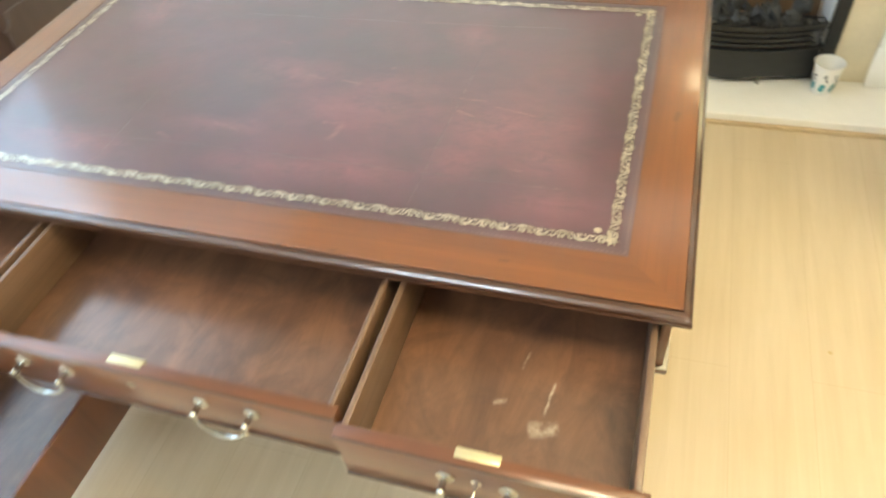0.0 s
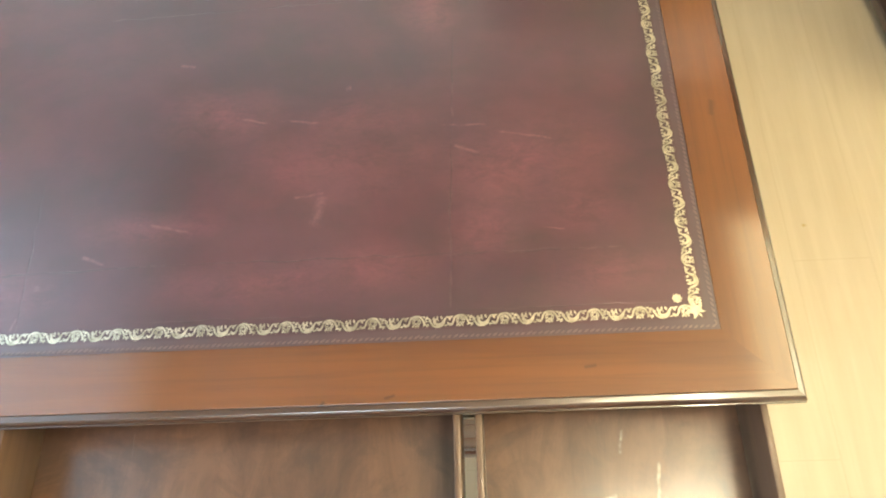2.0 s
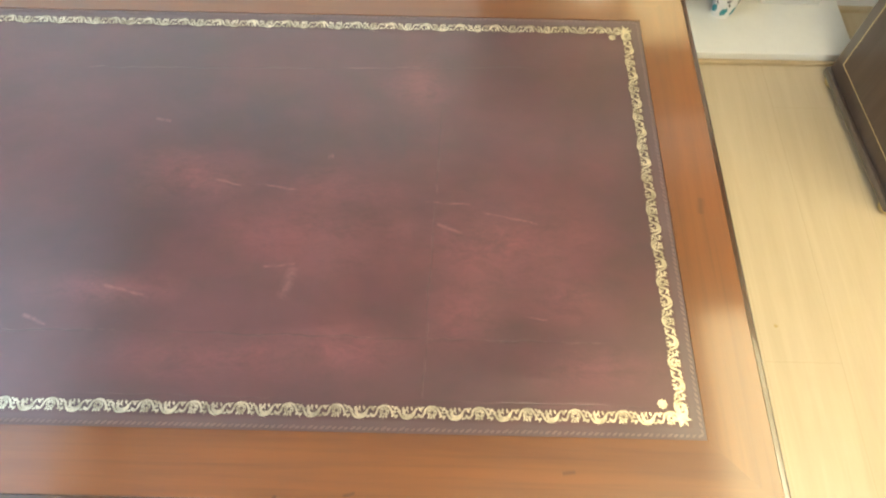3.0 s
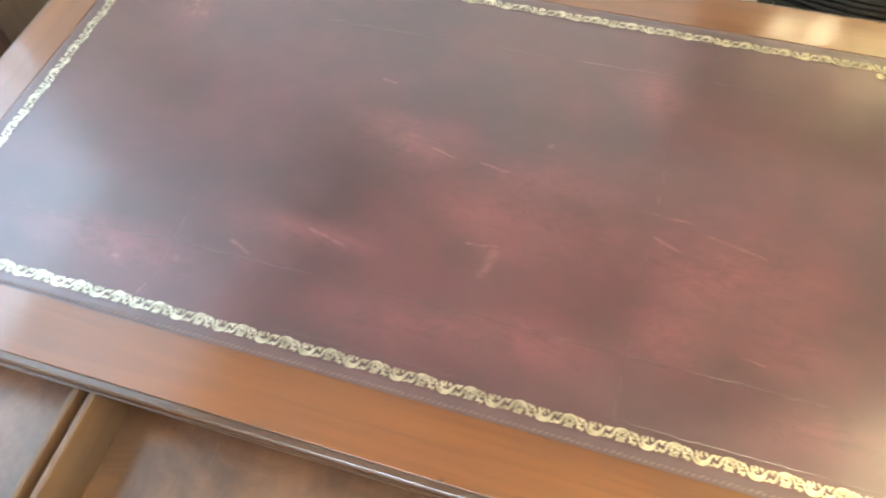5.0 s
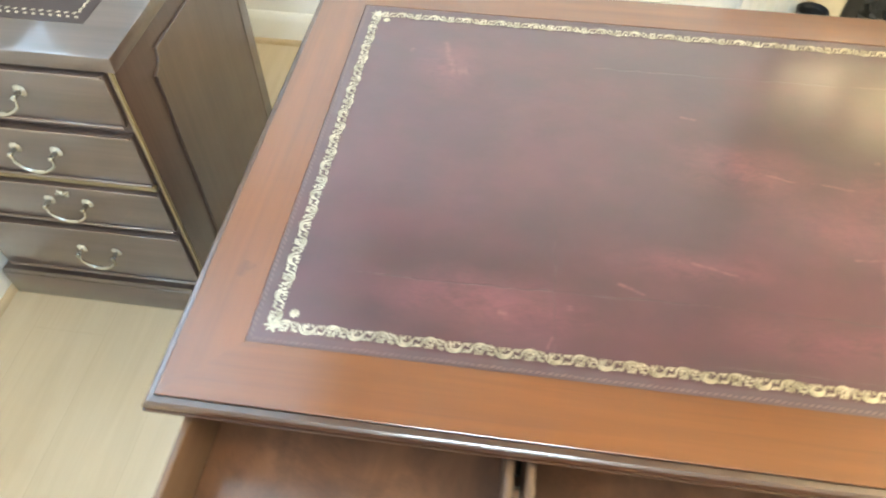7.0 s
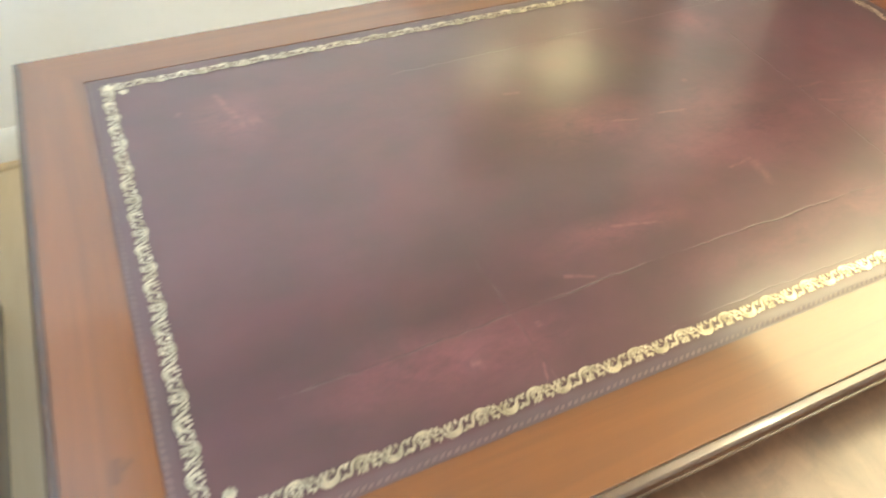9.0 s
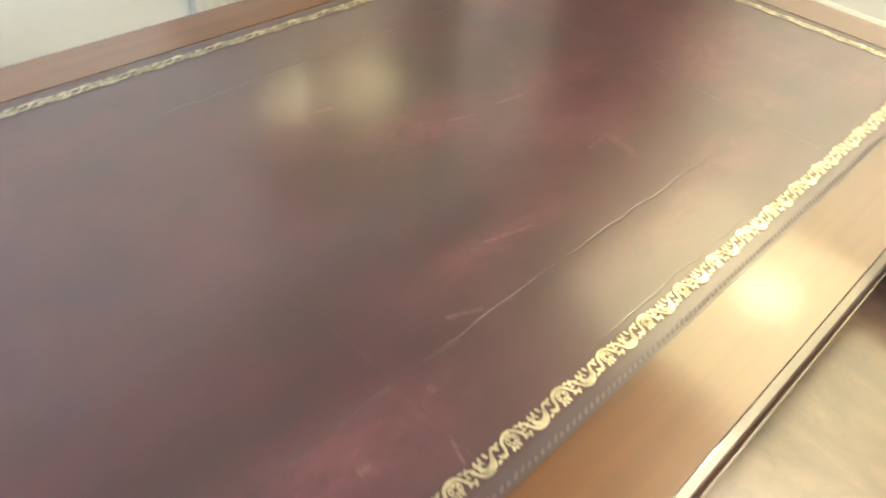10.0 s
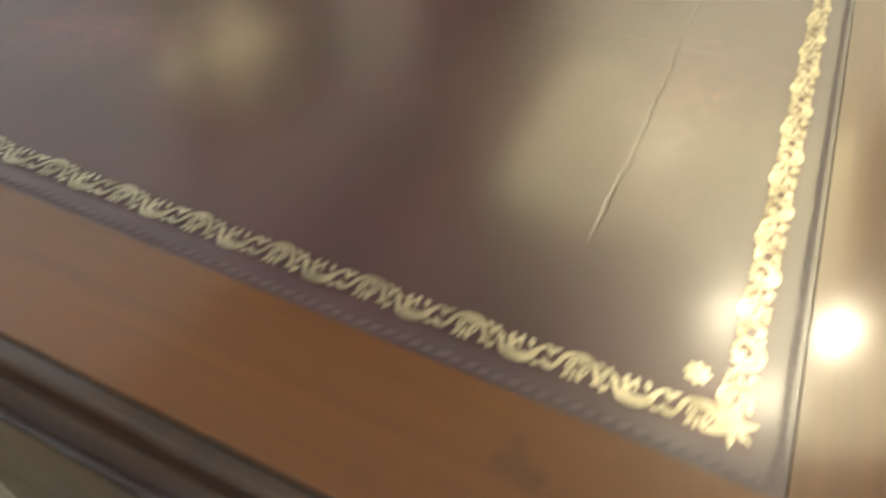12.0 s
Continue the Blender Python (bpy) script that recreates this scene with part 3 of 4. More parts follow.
# gold tooling: scrolling vine with rosettes, in a strip along each side
def blob(bm, pts, z):
    bm.faces.new([bm.verts.new((x, y, z)) for x, y in pts])


def ribbon(bm, pts, widths, z):
    last = None
    for k, (x, y) in enumerate(pts):
        a, b = pts[max(k - 1, 0)], pts[min(k + 1, len(pts) - 1)]
        d = Vector((b[0] - a[0], b[1] - a[1])).normalized()
        w = widths[k] if not isinstance(widths, float) else widths
        pair = (bm.verts.new((x - d.y * w / 2, y + d.x * w / 2, z)), bm.verts.new((x + d.y * w / 2, y - d.x * w / 2, z)))
        if last:
            bm.faces.new((last[0], last[1], pair[1], pair[0]))
        last = pair


def leaf(bm, x, y, angle, length, width, z):
    c, s = math.cos(angle), math.sin(angle)
    pts = [(0, 0), (0.35, 0.5), (0.7, 0.38), (1, 0), (0.7, -0.38), (0.35, -0.5)]
    blob(bm, [(x + c * p * length - s * q * width, y + s * p * length + c * q * width) for p, q in pts], z)


def unit(bm, x, z, flip):
    """One lobe of the running vine, 30 mm long, that starts at x: a rosette in every first lobe, a curled leaf turned half round in every second."""
    cx, f = x + 0.015, -1 if flip else 1

    def put(px, py):
        return cx + f * px * 0.001, f * py * 0.001

    def spline(pts, steps=4):
        out = []
        for k in range(len(pts) - 1):
            p0, p1, p2, p3 = pts[max(k - 1, 0)], pts[k], pts[k + 1], pts[min(k + 2, len(pts) - 1)]
            for i in range(steps):
                t = i / steps
                out.append(tuple(0.5 * (2 * b + (c - a) * t + (2 * a - 5 * b + 4 * c - d) * t * t + (3 * b - a - 3 * c + d) * t ** 3) for a, b, c, d in zip(p0, p1, p2, p3)))
        return out + [pts[-1]]
    vine = spline([(-16.5, -4.6), (-12.4, -5.6), (-9.2, -1.6), (-7.2, 4.2), (-1.2, 7.4), (5.6, 6.6), (9.6, 1.6), (11.8, -3.6), (16.0, -5.2)])
    n = len(vine)
    ribbon(bm, [put(*p) for p in vine], [0.0017 + 0.0015 * math.sin(math.pi * k / n) for k in range(n)], z)
    if flip:
        curl = spline([(-9.0, -3.0), (-5.4, 2.6), (0.6, 4.4), (4.6, 1.6), (3.6, -2.2), (0.2, -2.4), (-0.6, 0.2)])
        n = len(curl)
        ribbon(bm, [put(*p) for p in curl], [0.0014 + 0.0026 * math.sin(math.pi * min(1, k / n * 1.2)) for k in range(n)], z + 0.00001)
        leaves = ((-4.0, -7.6, 1.9, 5.4, 2.6), (0.4, -7.8, 1.5, 4.8, 2.5), (4.8, -7.2, 1.2, 5.6, 2.6), (8.2, -2.8, 0.5, 5.2, 2.4), (-12.6, 1.4, 2.2, 6.4, 2.8), (-13.4, 5.2, 0.3, 5.0, 2.2), (12.2, 2.6, 1.0, 6.0, 2.6), (13.8, -0.6, 0.1, 4.6, 2.2))
    else:
        for k in range(6):
            a = k * math.pi / 3 + 0.3
            qx, qy = put(0.6 + 1.4 * math.cos(a), 0.4 + 1.4 * math.sin(a))
            leaf(bm, qx, qy, a, 0.0036, 0.0031, z + 0.00002 + 0.00001 * (k % 2))
        ring = [put(0.6 + 5.4 * math.cos(a), 0.2 + 4.9 * math.sin(a)) for a in (2 * math.pi * i / 18 - 1.2 for i in range(16))]
        ribbon(bm, ring, 0.0014, z + 0.00001)
        leaves = ((-5.4, -7.8, 0.9, 5.2, 2.4), (-0.6, -8.2, 1.5, 3.4, 2.3), (4.2, -7.8, 2.1, 5.0, 2.4), (-12.8, 0.6, 2.0, 6.6, 2.8), (-14.2, 4.8, 0.4, 4.8, 2.2), (12.4, 1.8, 0.9, 6.4, 2.7), (13.6, 5.6, 2.8, 4.6, 2.2), (9.0, -6.2, 0.6, 5.4, 2.3), (-10.0, -6.4, 2.5, 5.0, 2.2))
    for px, py, a, ln, wd in leaves:
        qx, qy = put(px, py)
        leaf(bm, qx, qy, a + (math.pi if flip else 0), ln * 0.00115, wd * 0.00128, z + 0.00003)


GOLD_Z = Z + 0.0002
G0 = 0.1205
for cx, cy, rot, length in ((0, G0, 0, W), (W, D - G0, 180, W), (G0, D, -90, D), (W - G0, 0, 90, D)):
    bm = bmesh.new()
    n = round((length - 2 * G0) / 0.030)
    if n % 2 == 0:
        n += 1
    pitch = (length - 2 * G0) / n
    for k in range(n):
        unit(bm, 0.030 * k, GOLD_Z, k % 2 == 1)
    for v in bm.verts:
        v.co.x = v.co.x * pitch / 0.030 + G0
    m = pose(cx, cy, 0, 0, 0, rot)
    bmesh.ops.transform(bm, matrix=m, verts=bm.verts)
    bmesh.ops.recalc_face_normals(bm, faces=bm.faces)
    ob = part("gold_tooling", bm, GILT, top, "worn gilt scroll border on the leather")
    for p in ob.data.polygons:
        if p.normal.z < 0:
            p.flip()
    bm = bmesh.new()
    count = int((length - 2 * B - 0.012) / 0.0075)
    for k in range(count):
        x = B + 0.008 + 0.0075 * k
        y = B - G0 + 0.0052
        w = 0.8 + 0.4 * random.random()
        leaf(bm, x, y - 0.0020, 0.55, 0.0085 * w, 0.0030, Z + 0.0001)
    bmesh.ops.transform(bm, matrix=m, verts=bm.verts)
    ob = part("blind_tooling", bm, BLIND, top, "rope-like tooled line at the edge of the leather")
for cx, cy in ((0.1430, 0.1400), (W - 0.1435, 0.1385), (0.1410, D - 0.1375), (W - 0.1450, D - 0.1360)):
    bm = bmesh.new()
    for k in range(8):
        a = k * math.pi / 4
        leaf(bm, cx + 0.0012 * math.cos(a), cy + 0.0012 * math.sin(a), a, 0.0058, 0.0046, GOLD_Z + 0.00004 * (k % 2))
    blob(bm, [(cx + 0.002 * math.cos(i), cy + 0.002 * math.sin(i)) for i in (0, 1.05, 2.1, 3.14, 4.2, 5.25)], GOLD_Z + 0.0001)
    part("gold_flower", bm, GILT, top, "small gilt flower stamp")
for cx, cy, sx, sy in ((G0, G0, 1, 1), (W - G0, G0, -1, 1), (G0, D - G0, 1, -1), (W - G0, D - G0, -1, -1)):
    bm = bmesh.new()
    out = []
    for k in range(24):
        a = 2 * math.pi * k / 24
        r = 0.0085 + 0.0045 * math.cos(6 * a) + 0.003 * math.cos(a - 0.78)
        out.append((cx + sx * (r * math.cos(a) - 0.001), cy + sy * (r * math.sin(a) - 0.001)))
    blob(bm, out, GOLD_Z + 0.00006)
    part("gold_corner", bm, GILT, top, "gilt corner stamp")

# frieze case with three drawer openings
FZ0, FZ1 = 0.625, Z - 0.030
case = part("frieze", box(0.022, 0.86, FZ0, W - 0.022, 0.878, FZ1, 0.002), CASE, desk)
# inner dividers and dust board are near-black: shade between the drawers put into colour
for x0, x1 in ((0.022, 0.036), (0.4275, 0.4405), (1.0825, 1.1005), (W - 0.036, W - 0.022)):
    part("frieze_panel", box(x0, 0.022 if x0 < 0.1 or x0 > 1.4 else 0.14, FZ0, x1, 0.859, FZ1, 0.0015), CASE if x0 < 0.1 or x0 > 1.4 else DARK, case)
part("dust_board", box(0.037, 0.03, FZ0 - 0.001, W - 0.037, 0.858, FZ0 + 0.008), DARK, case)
bm = box(0.014, 0.016, FZ0 - 0.016, W - 0.014, 0.884, FZ0 - 0.002, 0.004)
part("frieze_moulding", bm, EDGE, case)


def handle(name, x, y, z, parent, material=NICKEL, width=0.082, drop=0.034):
    """A swan-neck drop handle on a front that faces -y."""
    h = part(name, tube([(x - width / 2 + 0.004, y - 0.019, z), (x - width / 2, y - 0.021, z - 0.008), (x - width / 2 + 0.002, y - 0.023, z - drop * 0.55), (x - width / 2 + 0.012, y - 0.024, z - drop * 0.8),
                         (x - width * 0.2, y - 0.025, z - drop), (x, y - 0.0255, z - drop * 1.06), (x + width * 0.2, y - 0.025, z - drop), (x + width / 2 - 0.012, y - 0.024, z - drop * 0.8),
                         (x + width / 2 - 0.002, y - 0.023, z - drop * 0.55), (x + width / 2, y - 0.021, z - 0.008), (x + width / 2 - 0.004, y - 0.019, z)],
                        [0.0028, 0.003, 0.003, 0.0033, 0.0042, 0.0050, 0.0042, 0.0033, 0.003, 0.003, 0.0028], 10), material, parent, "bright metal swan-neck drop handle")
    for s in (-1, 1):
        part("rosette", lathe([(0.013, 0.0), (0.013, 0.002), (0.010, 0.004), (0.005, 0.006), (0.0045, 0.018), (0.006, 0.021), (0.005, 0.025), (0.001, 0.026)], (x + s * width / 2, y, z), 18, "Y"), material, h)
    return h


def drawer(x0, x1, fx0, fx1, front_y, handles, label, lock_x, key=False):
    d = part("drawer", box(fx0, front_y, 0.632, fx1, front_y + 0.019, FZ1 - 0.006, 0.002), FRONT, desk, label)
    part("cock_bead", box(fx0 + 0.001, front_y - 0.003, FZ1 - 0.0105, fx1 - 0.001, front_y - 0.0002, FZ1 - 0.0065, 0.001), EDGE, d)
    part("cock_bead", box(fx0 + 0.001, front_y - 0.003, 0.6325, fx1 - 0.001, front_y - 0.0002, 0.6365, 0.001), EDGE, d)
    side_y1 = front_y + 0.50
    for a, b in ((x0, x0 + 0.010), (x1 - 0.010, x1)):
        part("drawer_side", box(a, front_y + 0.0195, 0.640, b, side_y1, FZ1 - 0.009, 0.0025), INSIDE, d, "rubbed thin drawer side")
    part("drawer_back", box(x0 + 0.0105, side_y1 - 0.010, 0.650, x1 - 0.0105, side_y1, FZ1 - 0.014, 0.001), INSIDE, d)
    part("drawer_bottom", box(x0 + 0.0105, front_y + 0.0195, 0.643, x1 - 0.0105, side_y1 - 0.0105, 0.649), BOTTOM, d, "stained and scratched drawer bottom")
    part("lock", box(lock_x - 0.029, front_y + 0.0085, FZ1 - 0.030, lock_x + 0.029, front_y + 0.0225, FZ1 - 0.0050, 0.001), LOCK, d, "brass lock set into the front's top edge")
    part("keyhole_plate", lathe([(0.0075, 0), (0.0075, 0.0015), (0.005, 0.002), (0.001, 0.002)], (lock_x, front_y, 0.700), 16, "Y"), NICKEL, d)
    for hx in handles:
        handle("handle", hx, front_y, 0.697, d)
    if key:
        k = part("key", tube([(lock_x + 0.001, front_y - 0.002, 0.704), (lock_x + 0.001, front_y - 0.03, 0.704)], 0.0022), STEEL, d, "small steel key in the lock")
        part("key_bow", tube([(lock_x + 0.001, front_y - 0.037 + 0.008 * math.cos(a), 0.704 + 0.010 * math.sin(a)) for a in (2 * math.pi * i / 14 for i in range(14))], 0.0016, 6, True), STEEL, k)
    return d


drawer(0.040, 0.427, 0.030, 0.432, -0.250, (0.228,), "open narrow frieze drawer, empty", 0.228)
drawer(0.441, 1.082, 0.436, 1.090, -0.228, (0.600, 0.915), "open wide frieze drawer, empty", 0.757)
drawer(1.101, 1.480, 1.096, 1.490, -0.250, (1.285,), "open narrow frieze drawer, empty, with a key", 1.285, True)


def pedestal(x0, x1, pulled=0.0):
    p = part("pedestal", box(x0 + 0.012, 0.838, 0.0885, x1 - 0.012, 0.850, FZ0 - 0.0165, 0.002), CASE, desk, "mahogany pedestal with three drawers")
    for a, b in ((x0 + 0.012, x0 + 0.030), (x1 - 0.030, x1 - 0.012)):
        part("pedestal_side", box(a, 0.0505, 0.0885, b, 0.8375, FZ0 - 0.0165, 0.002), CASE, p)
    part("pedestal_top", box(x0 + 0.0305, 0.0505, 0.590, x1 - 0.0305, 0.837, FZ0 - 0.0165), CASE, p)
    part("plinth", box(x0, 0.028, 0.0, x1, 0.872, 0.068, 0.003), CASE, p)
    part("plinth_moulding", box(x0 + 0.005, 0.034, 0.0685, x1 - 0.005, 0.866, 0.088, 0.006), EDGE, p)
    zs = [0.094, 0.265, 0.430, 0.588]
    for k, (z0, z1) in enumerate(zip(zs, zs[1:])):
        y = 0.036 - (pulled if k == 1 else 0)
        d = part("drawer", box(x0 + 0.016, y, z0 + 0.004, x1 - 0.016, y + 0.018, z1 - 0.004, 0.002), FRONT, p)
        handle("handle", (x0 + x1) / 2, y, (z0 + z1) / 2 + 0.02, d)
        if k == 1 and pulled:
            # sides in the darker case wood, for the shade under the desk
            for a, b in ((x0 + 0.033, x0 + 0.043), (x1 - 0.043, x1 - 0.033)):
                part("drawer_side", box(a, y + 0.0185, z0 + 0.010, b, y + 0.60, z1 - 0.020, 0.002), CASE, d)
            part("drawer_bottom", box(x0 + 0.0435, y + 0.0185, z0 + 0.012, x1 - 0.0435, y + 0.60, z0 + 0.018), BOTTOM, d)


pedestal(0.030, 0.480, 0.42)
pedestal(1.040, 1.490)


# ---------- cabinets with panelled sides ----------
def ogee_outline(y0, y1, z0, z1, r=0.045):
    """An upright panel outline whose upper corners are cut by hollow curves."""
    pts = [(y0, z0)]
    pts += [(y0, z1 - r), (y0 - 0.006, z1 - r + 0.004)]
    pts += [(y0 - 0.006 + (r * 0.75) * math.sin(a) * 0.9 + 0.004, z1 - r + 0.006 + (r - 0.012) * (1 - math.cos(a))) for a in (0.3, 0.7, 1.1, 1.45)]
    top_left = [(y0 + r * 0.62, z1 - 0.004), (y0 + r * 0.62, z1)]
    pts += top_left
    mirrored = [(y0 + y1 - a, b) for a, b in reversed(pts)]
    return pts + mirrored


def filing_cabinet(x0, x1, y0, y1):
    c = thing("filing_cabinet", "dark mahogany filing cabinet with four drawer fronts and a leather top", "cabinet")
    body = part("body", box(x0 + 0.018, y0 + 0.020, 0.105, x1 - 0.018, y1 - 0.012, 0.752, 0.002), CAB, c)
    part("plinth", box(x0, y0, 0.0, x1, y1, 0.088, 0.003), CAB_X, c)
    part("plinth_moulding", prism([(x0 + 0.002, 0.0885), (x1 - 0.002, 0.0885), (x1 - 0.004, 0.096), (x1 - 0.014, 0.1045), (x0 + 0.014, 0.1045), (x0 + 0.004, 0.096)], 1, y0 + 0.002, y1 - 0.002), CAB_X, c)
    t = part("cabinet_top", box(x0 + 0.002, y0 + 0.002, 0.7525, x1 - 0.002, y1 - 0.002, 0.786, 0.006), CAB_X, c)
    part("leather_inset", box(x0 + 0.09, y0 + 0.09, 0.7855, x1 - 0.09, y1 - 0.07, 0.7872, 0.0005), BLACKLEATHER, t, "dark leather inset")
    gx0, gx1, gy0, gy1 = x0 + 0.105, x1 - 0.105, y0 + 0.105, y1 - 0.085
    for a, b, cc, dd in ((gx0, gy0, gx1, gy0 + 0.014), (gx0, gy1 - 0.014, gx1, gy1), (gx0, gy0 + 0.0145, gx0 + 0.014, gy1 - 0.0145), (gx1 - 0.014, gy0 + 0.0145, gx1, gy1 - 0.0145)):
        bm = bmesh.new()
        n = int(max(cc - a, dd - b) / 0.008)
        for k in range(n):
            if cc - a > dd - b:
                leaf(bm, a + 0.008 * k, (b + dd) / 2 + 0.003 * (-1) ** k, 0.5 * (-1) ** k, 0.011, 0.006, 0.7875)
            else:
                leaf(bm, (a + cc) / 2 + 0.003 * (-1) ** k, b + 0.008 * k, 1.57 + 0.5 * (-1) ** k, 0.011, 0.006, 0.7875)
        part("gold_tooling", bm, GILT, t)
    zs = ((0.618, 0.748), (0.462, 0.606), (0.316, 0.448), (0.122, 0.304))
    xm = (x0 + x1) / 2 + 0.032
    for k, (z0, z1) in enumerate(zs):
        d = part("drawer_front", box(x0 + 0.045, y0 + 0.006, z0 + 0.006, x1 - 0.034, y0 + 0.0195, z1 - 0.004, 0.004), CAB_X, c)
        part("bead", box(x0 + 0.047, y0 + 0.001, z1 - 0.0105, x1 - 0.036, y0 + 0.0058, z1 - 0.0045, 0.002), BEADW, d, "polished bead")
        part("bead", box(x0 + 0.047, y0 + 0.001, z0 + 0.0065, x1 - 0.036, y0 + 0.0058, z0 + 0.0125, 0.002), BEADW, d, "polished bead")
        handle("handle", xm, y0 + 0.006, (z0 + z1) / 2 + 0.012, d, NICKEL, 0.085, 0.036)
        if k in (0, 2):
            bm = bmesh.new()
            for a in range(9):
                an = a * 2 * math.pi / 9
                add_tube(bm, [(xm, y0 + 0.003, z1 - 0.028), (xm + 0.014 * math.cos(an) * (1.5 if a % 2 else 1), y0 + 0.003, z1 - 0.028 + 0.011 * math.sin(an))], [0.005, 0.0022], 6)
            part("lock_plate", bm, NICKEL, d, "pierced ornate lock plate")
    part("rail", box(x0 + 0.045, y0 + 0.008, 0.4495, x1 - 0.034, y0 + 0.0195, 0.4605, 0.001), STRIP, c, "pale rail between the drawers")
    part("corner_strip", box(x1 - 0.026, y0 + 0.012, 0.107, x1 - 0.0185, y0 + 0.0195, 0.750, 0.002), STRIP, c, "pale edge strip beside the drawers")
    side_panel(c, x1 - 0.018, y0 + 0.125, y1 - 0.07, 0.155, 0.700, 1)
    return c


def side_panel(parent, x, y0, y1, z0, z1, out, line=None):
    pts = ogee_outline(y0, y1, z0, z1)
    p = part("side_panel", prism(pts, 0, x + out * 0.0005, x + out * 0.006), CAB, parent, "raised panel with shaped corners")
    part("panel_moulding", tube([(x + out * 0.006, a, b) for a, b in pts], 0.0022, 6, True), line or CAB_X, p)


filing_cabinet(X0 + 0.0365, -0.290, 0.577, 1.185)


def tall_cabinet(x0, x1, y0, y1, h):
    c = thing("tall_cabinet", "tall dark mahogany cabinet with line-inlaid side panels", "cabinet")
    part("body", box(x0 + 0.010, y0 + 0.012, 0.050, x1 - 0.010, y1 - 0.010, h - 0.05, 0.003), CAB, c)
    part("cornice", box(x0 - 0.02, y0 - 0.02, h - 0.0495, x1 + 0.02, y1, h, 0.010), CAB_X, c)
    part("base_moulding", box(x0, y0, 0.024, x1, y1, 0.0495, 0.006), CAB_X, c)
    for fx, fy in ((x0 + 0.03, y0 + 0.03), (x1 - 0.03, y0 + 0.03), (x0 + 0.03, y1 - 0.03), (x1 - 0.03, y1 - 0.03)):
        part("foot", lathe([(0.016, 0.0), (0.022, 0.004), (0.024, 0.014), (0.018, 0.0235)], (fx, fy, 0), 14), BRASS, c, "small brass-coloured foot")
    for z0, z1 in ((0.11, 0.86), (0.95, h - 0.12)):
        side_panel(c, x0 + 0.010, y0 + 0.055, y1 - 0.055, z0, z1, -1, STRING)
    for a, b in ((x0 + 0.014, (x0 + x1) / 2 - 0.001), ((x0 + x1) / 2 + 0.001, x1 - 0.014)):
        for z0, z1 in ((0.06, 0.88), (0.92, h - 0.06)):
            d = part("cabinet_door", box(a, y0 + 0.001, z0, b, y0 + 0.0115, z1, 0.003), CAB, c)
            part("knob", lathe([(0.006, 0), (0.006, 0.010), (0.013, 0.016), (0.010, 0.024), (0.001, 0.026)], (b - 0.03 if a < (x0 + x1) / 2 - 0.05 else a + 0.03, y0 + 0.001, (z0 + z1) / 2), 16, "Y"), BRASS, d)
    return c


tall = tall_cabinet(2.300, 2.750, 0.910, 1.430, 1.98)
turn = Matrix.Rotation(radians(4.4), 3, "Z")
tall.rotation_euler = (0, 0, radians(4.4))
tall.location = Vector((2.300, 0.910, 0)) - turn @ Vector((2.300, 0.910, 0))

# ---------- fireplace ----------
hearth = tagged(part("hearth", box(1.005, 1.485, 0.0, 2.375, Y1 - 0.001, 0.038, 0.004), HEARTH), "low white stone hearth slab", "hearth", kind="structure")
part("hearth_bead", box(1.005, 1.47, 0.0, 2.375, 1.4845, 0.014, 0.003), BEAD, hearth, "beige bead at the foot of the hearth")
surround = thing("fire_surround", "white painted fire surround with cream marble slips", "fireplace")
LX0, LX1, RX0, RX1 = 1.045, 1.23, 2.12, 2.305
for a, b in ((LX0, LX1), (RX0, RX1)):
    leg = part("surround_leg", box(a, 1.715, 0.0385, b, Y1 - 0.002, 1.10, 0.004), GLOSS, surround)
    part("leg_plinth", box(a - 0.006, 1.707, 0.0385, b + 0.006, 1.7145, 0.19, 0.003), GLOSS, leg)
    for k in range(4):
        x = a + 0.035 + (b - a - 0.07) * k / 3
        part("reed", box(x - 0.010, 1.7105, 0.23, x + 0.010, 1.7148, 1.02, 0.002), GLOSS, leg)
part("lintel", box(LX0, 1.718, 1.1005, RX1, Y1 - 0.002, 1.235, 0.004), GLOSS, surround)
part("mantel_shelf", box(LX0 - 0.08, 1.57, 1.236, RX1 + 0.08, Y1 - 0.002, 1.275, 0.006), GLOSS, surround)
SX0, SX1 = 1.350, 2.000
for a, b in ((LX1 + 0.001, SX0), (SX1, RX0 - 0.001)):
    part("marble_slip", box(a, 1.73, 0.0385, b, Y1 - 0.002, 0.96, 0.002), MARBLE, surround, "cream marble slip")
part("marble_slip", box(LX1 + 0.001, 1.73, 0.961, RX0 - 0.001, Y1 - 0.002, 1.0995, 0.002), MARBLE, surround, "cream marble slip")
fire = thing("fire_grate", "black cast-iron fire frame and bow-fronted grate with ash and coal", "fire grate")
for a, b in ((SX0 + 0.001, SX0 + 0.045), (SX1 - 0.045, SX1 - 0.001)):
    part("iron_frame", box(a, 1.722, 0.0385, b, Y1 - 0.003, 0.915, 0.006), IRON, fire)
part("iron_frame", box(SX0 + 0.001, 1.722, 0.916, SX1 - 0.001, Y1 - 0.003, 0.959, 0.006), IRON, fire)
GXM = (SX0 + SX1) / 2


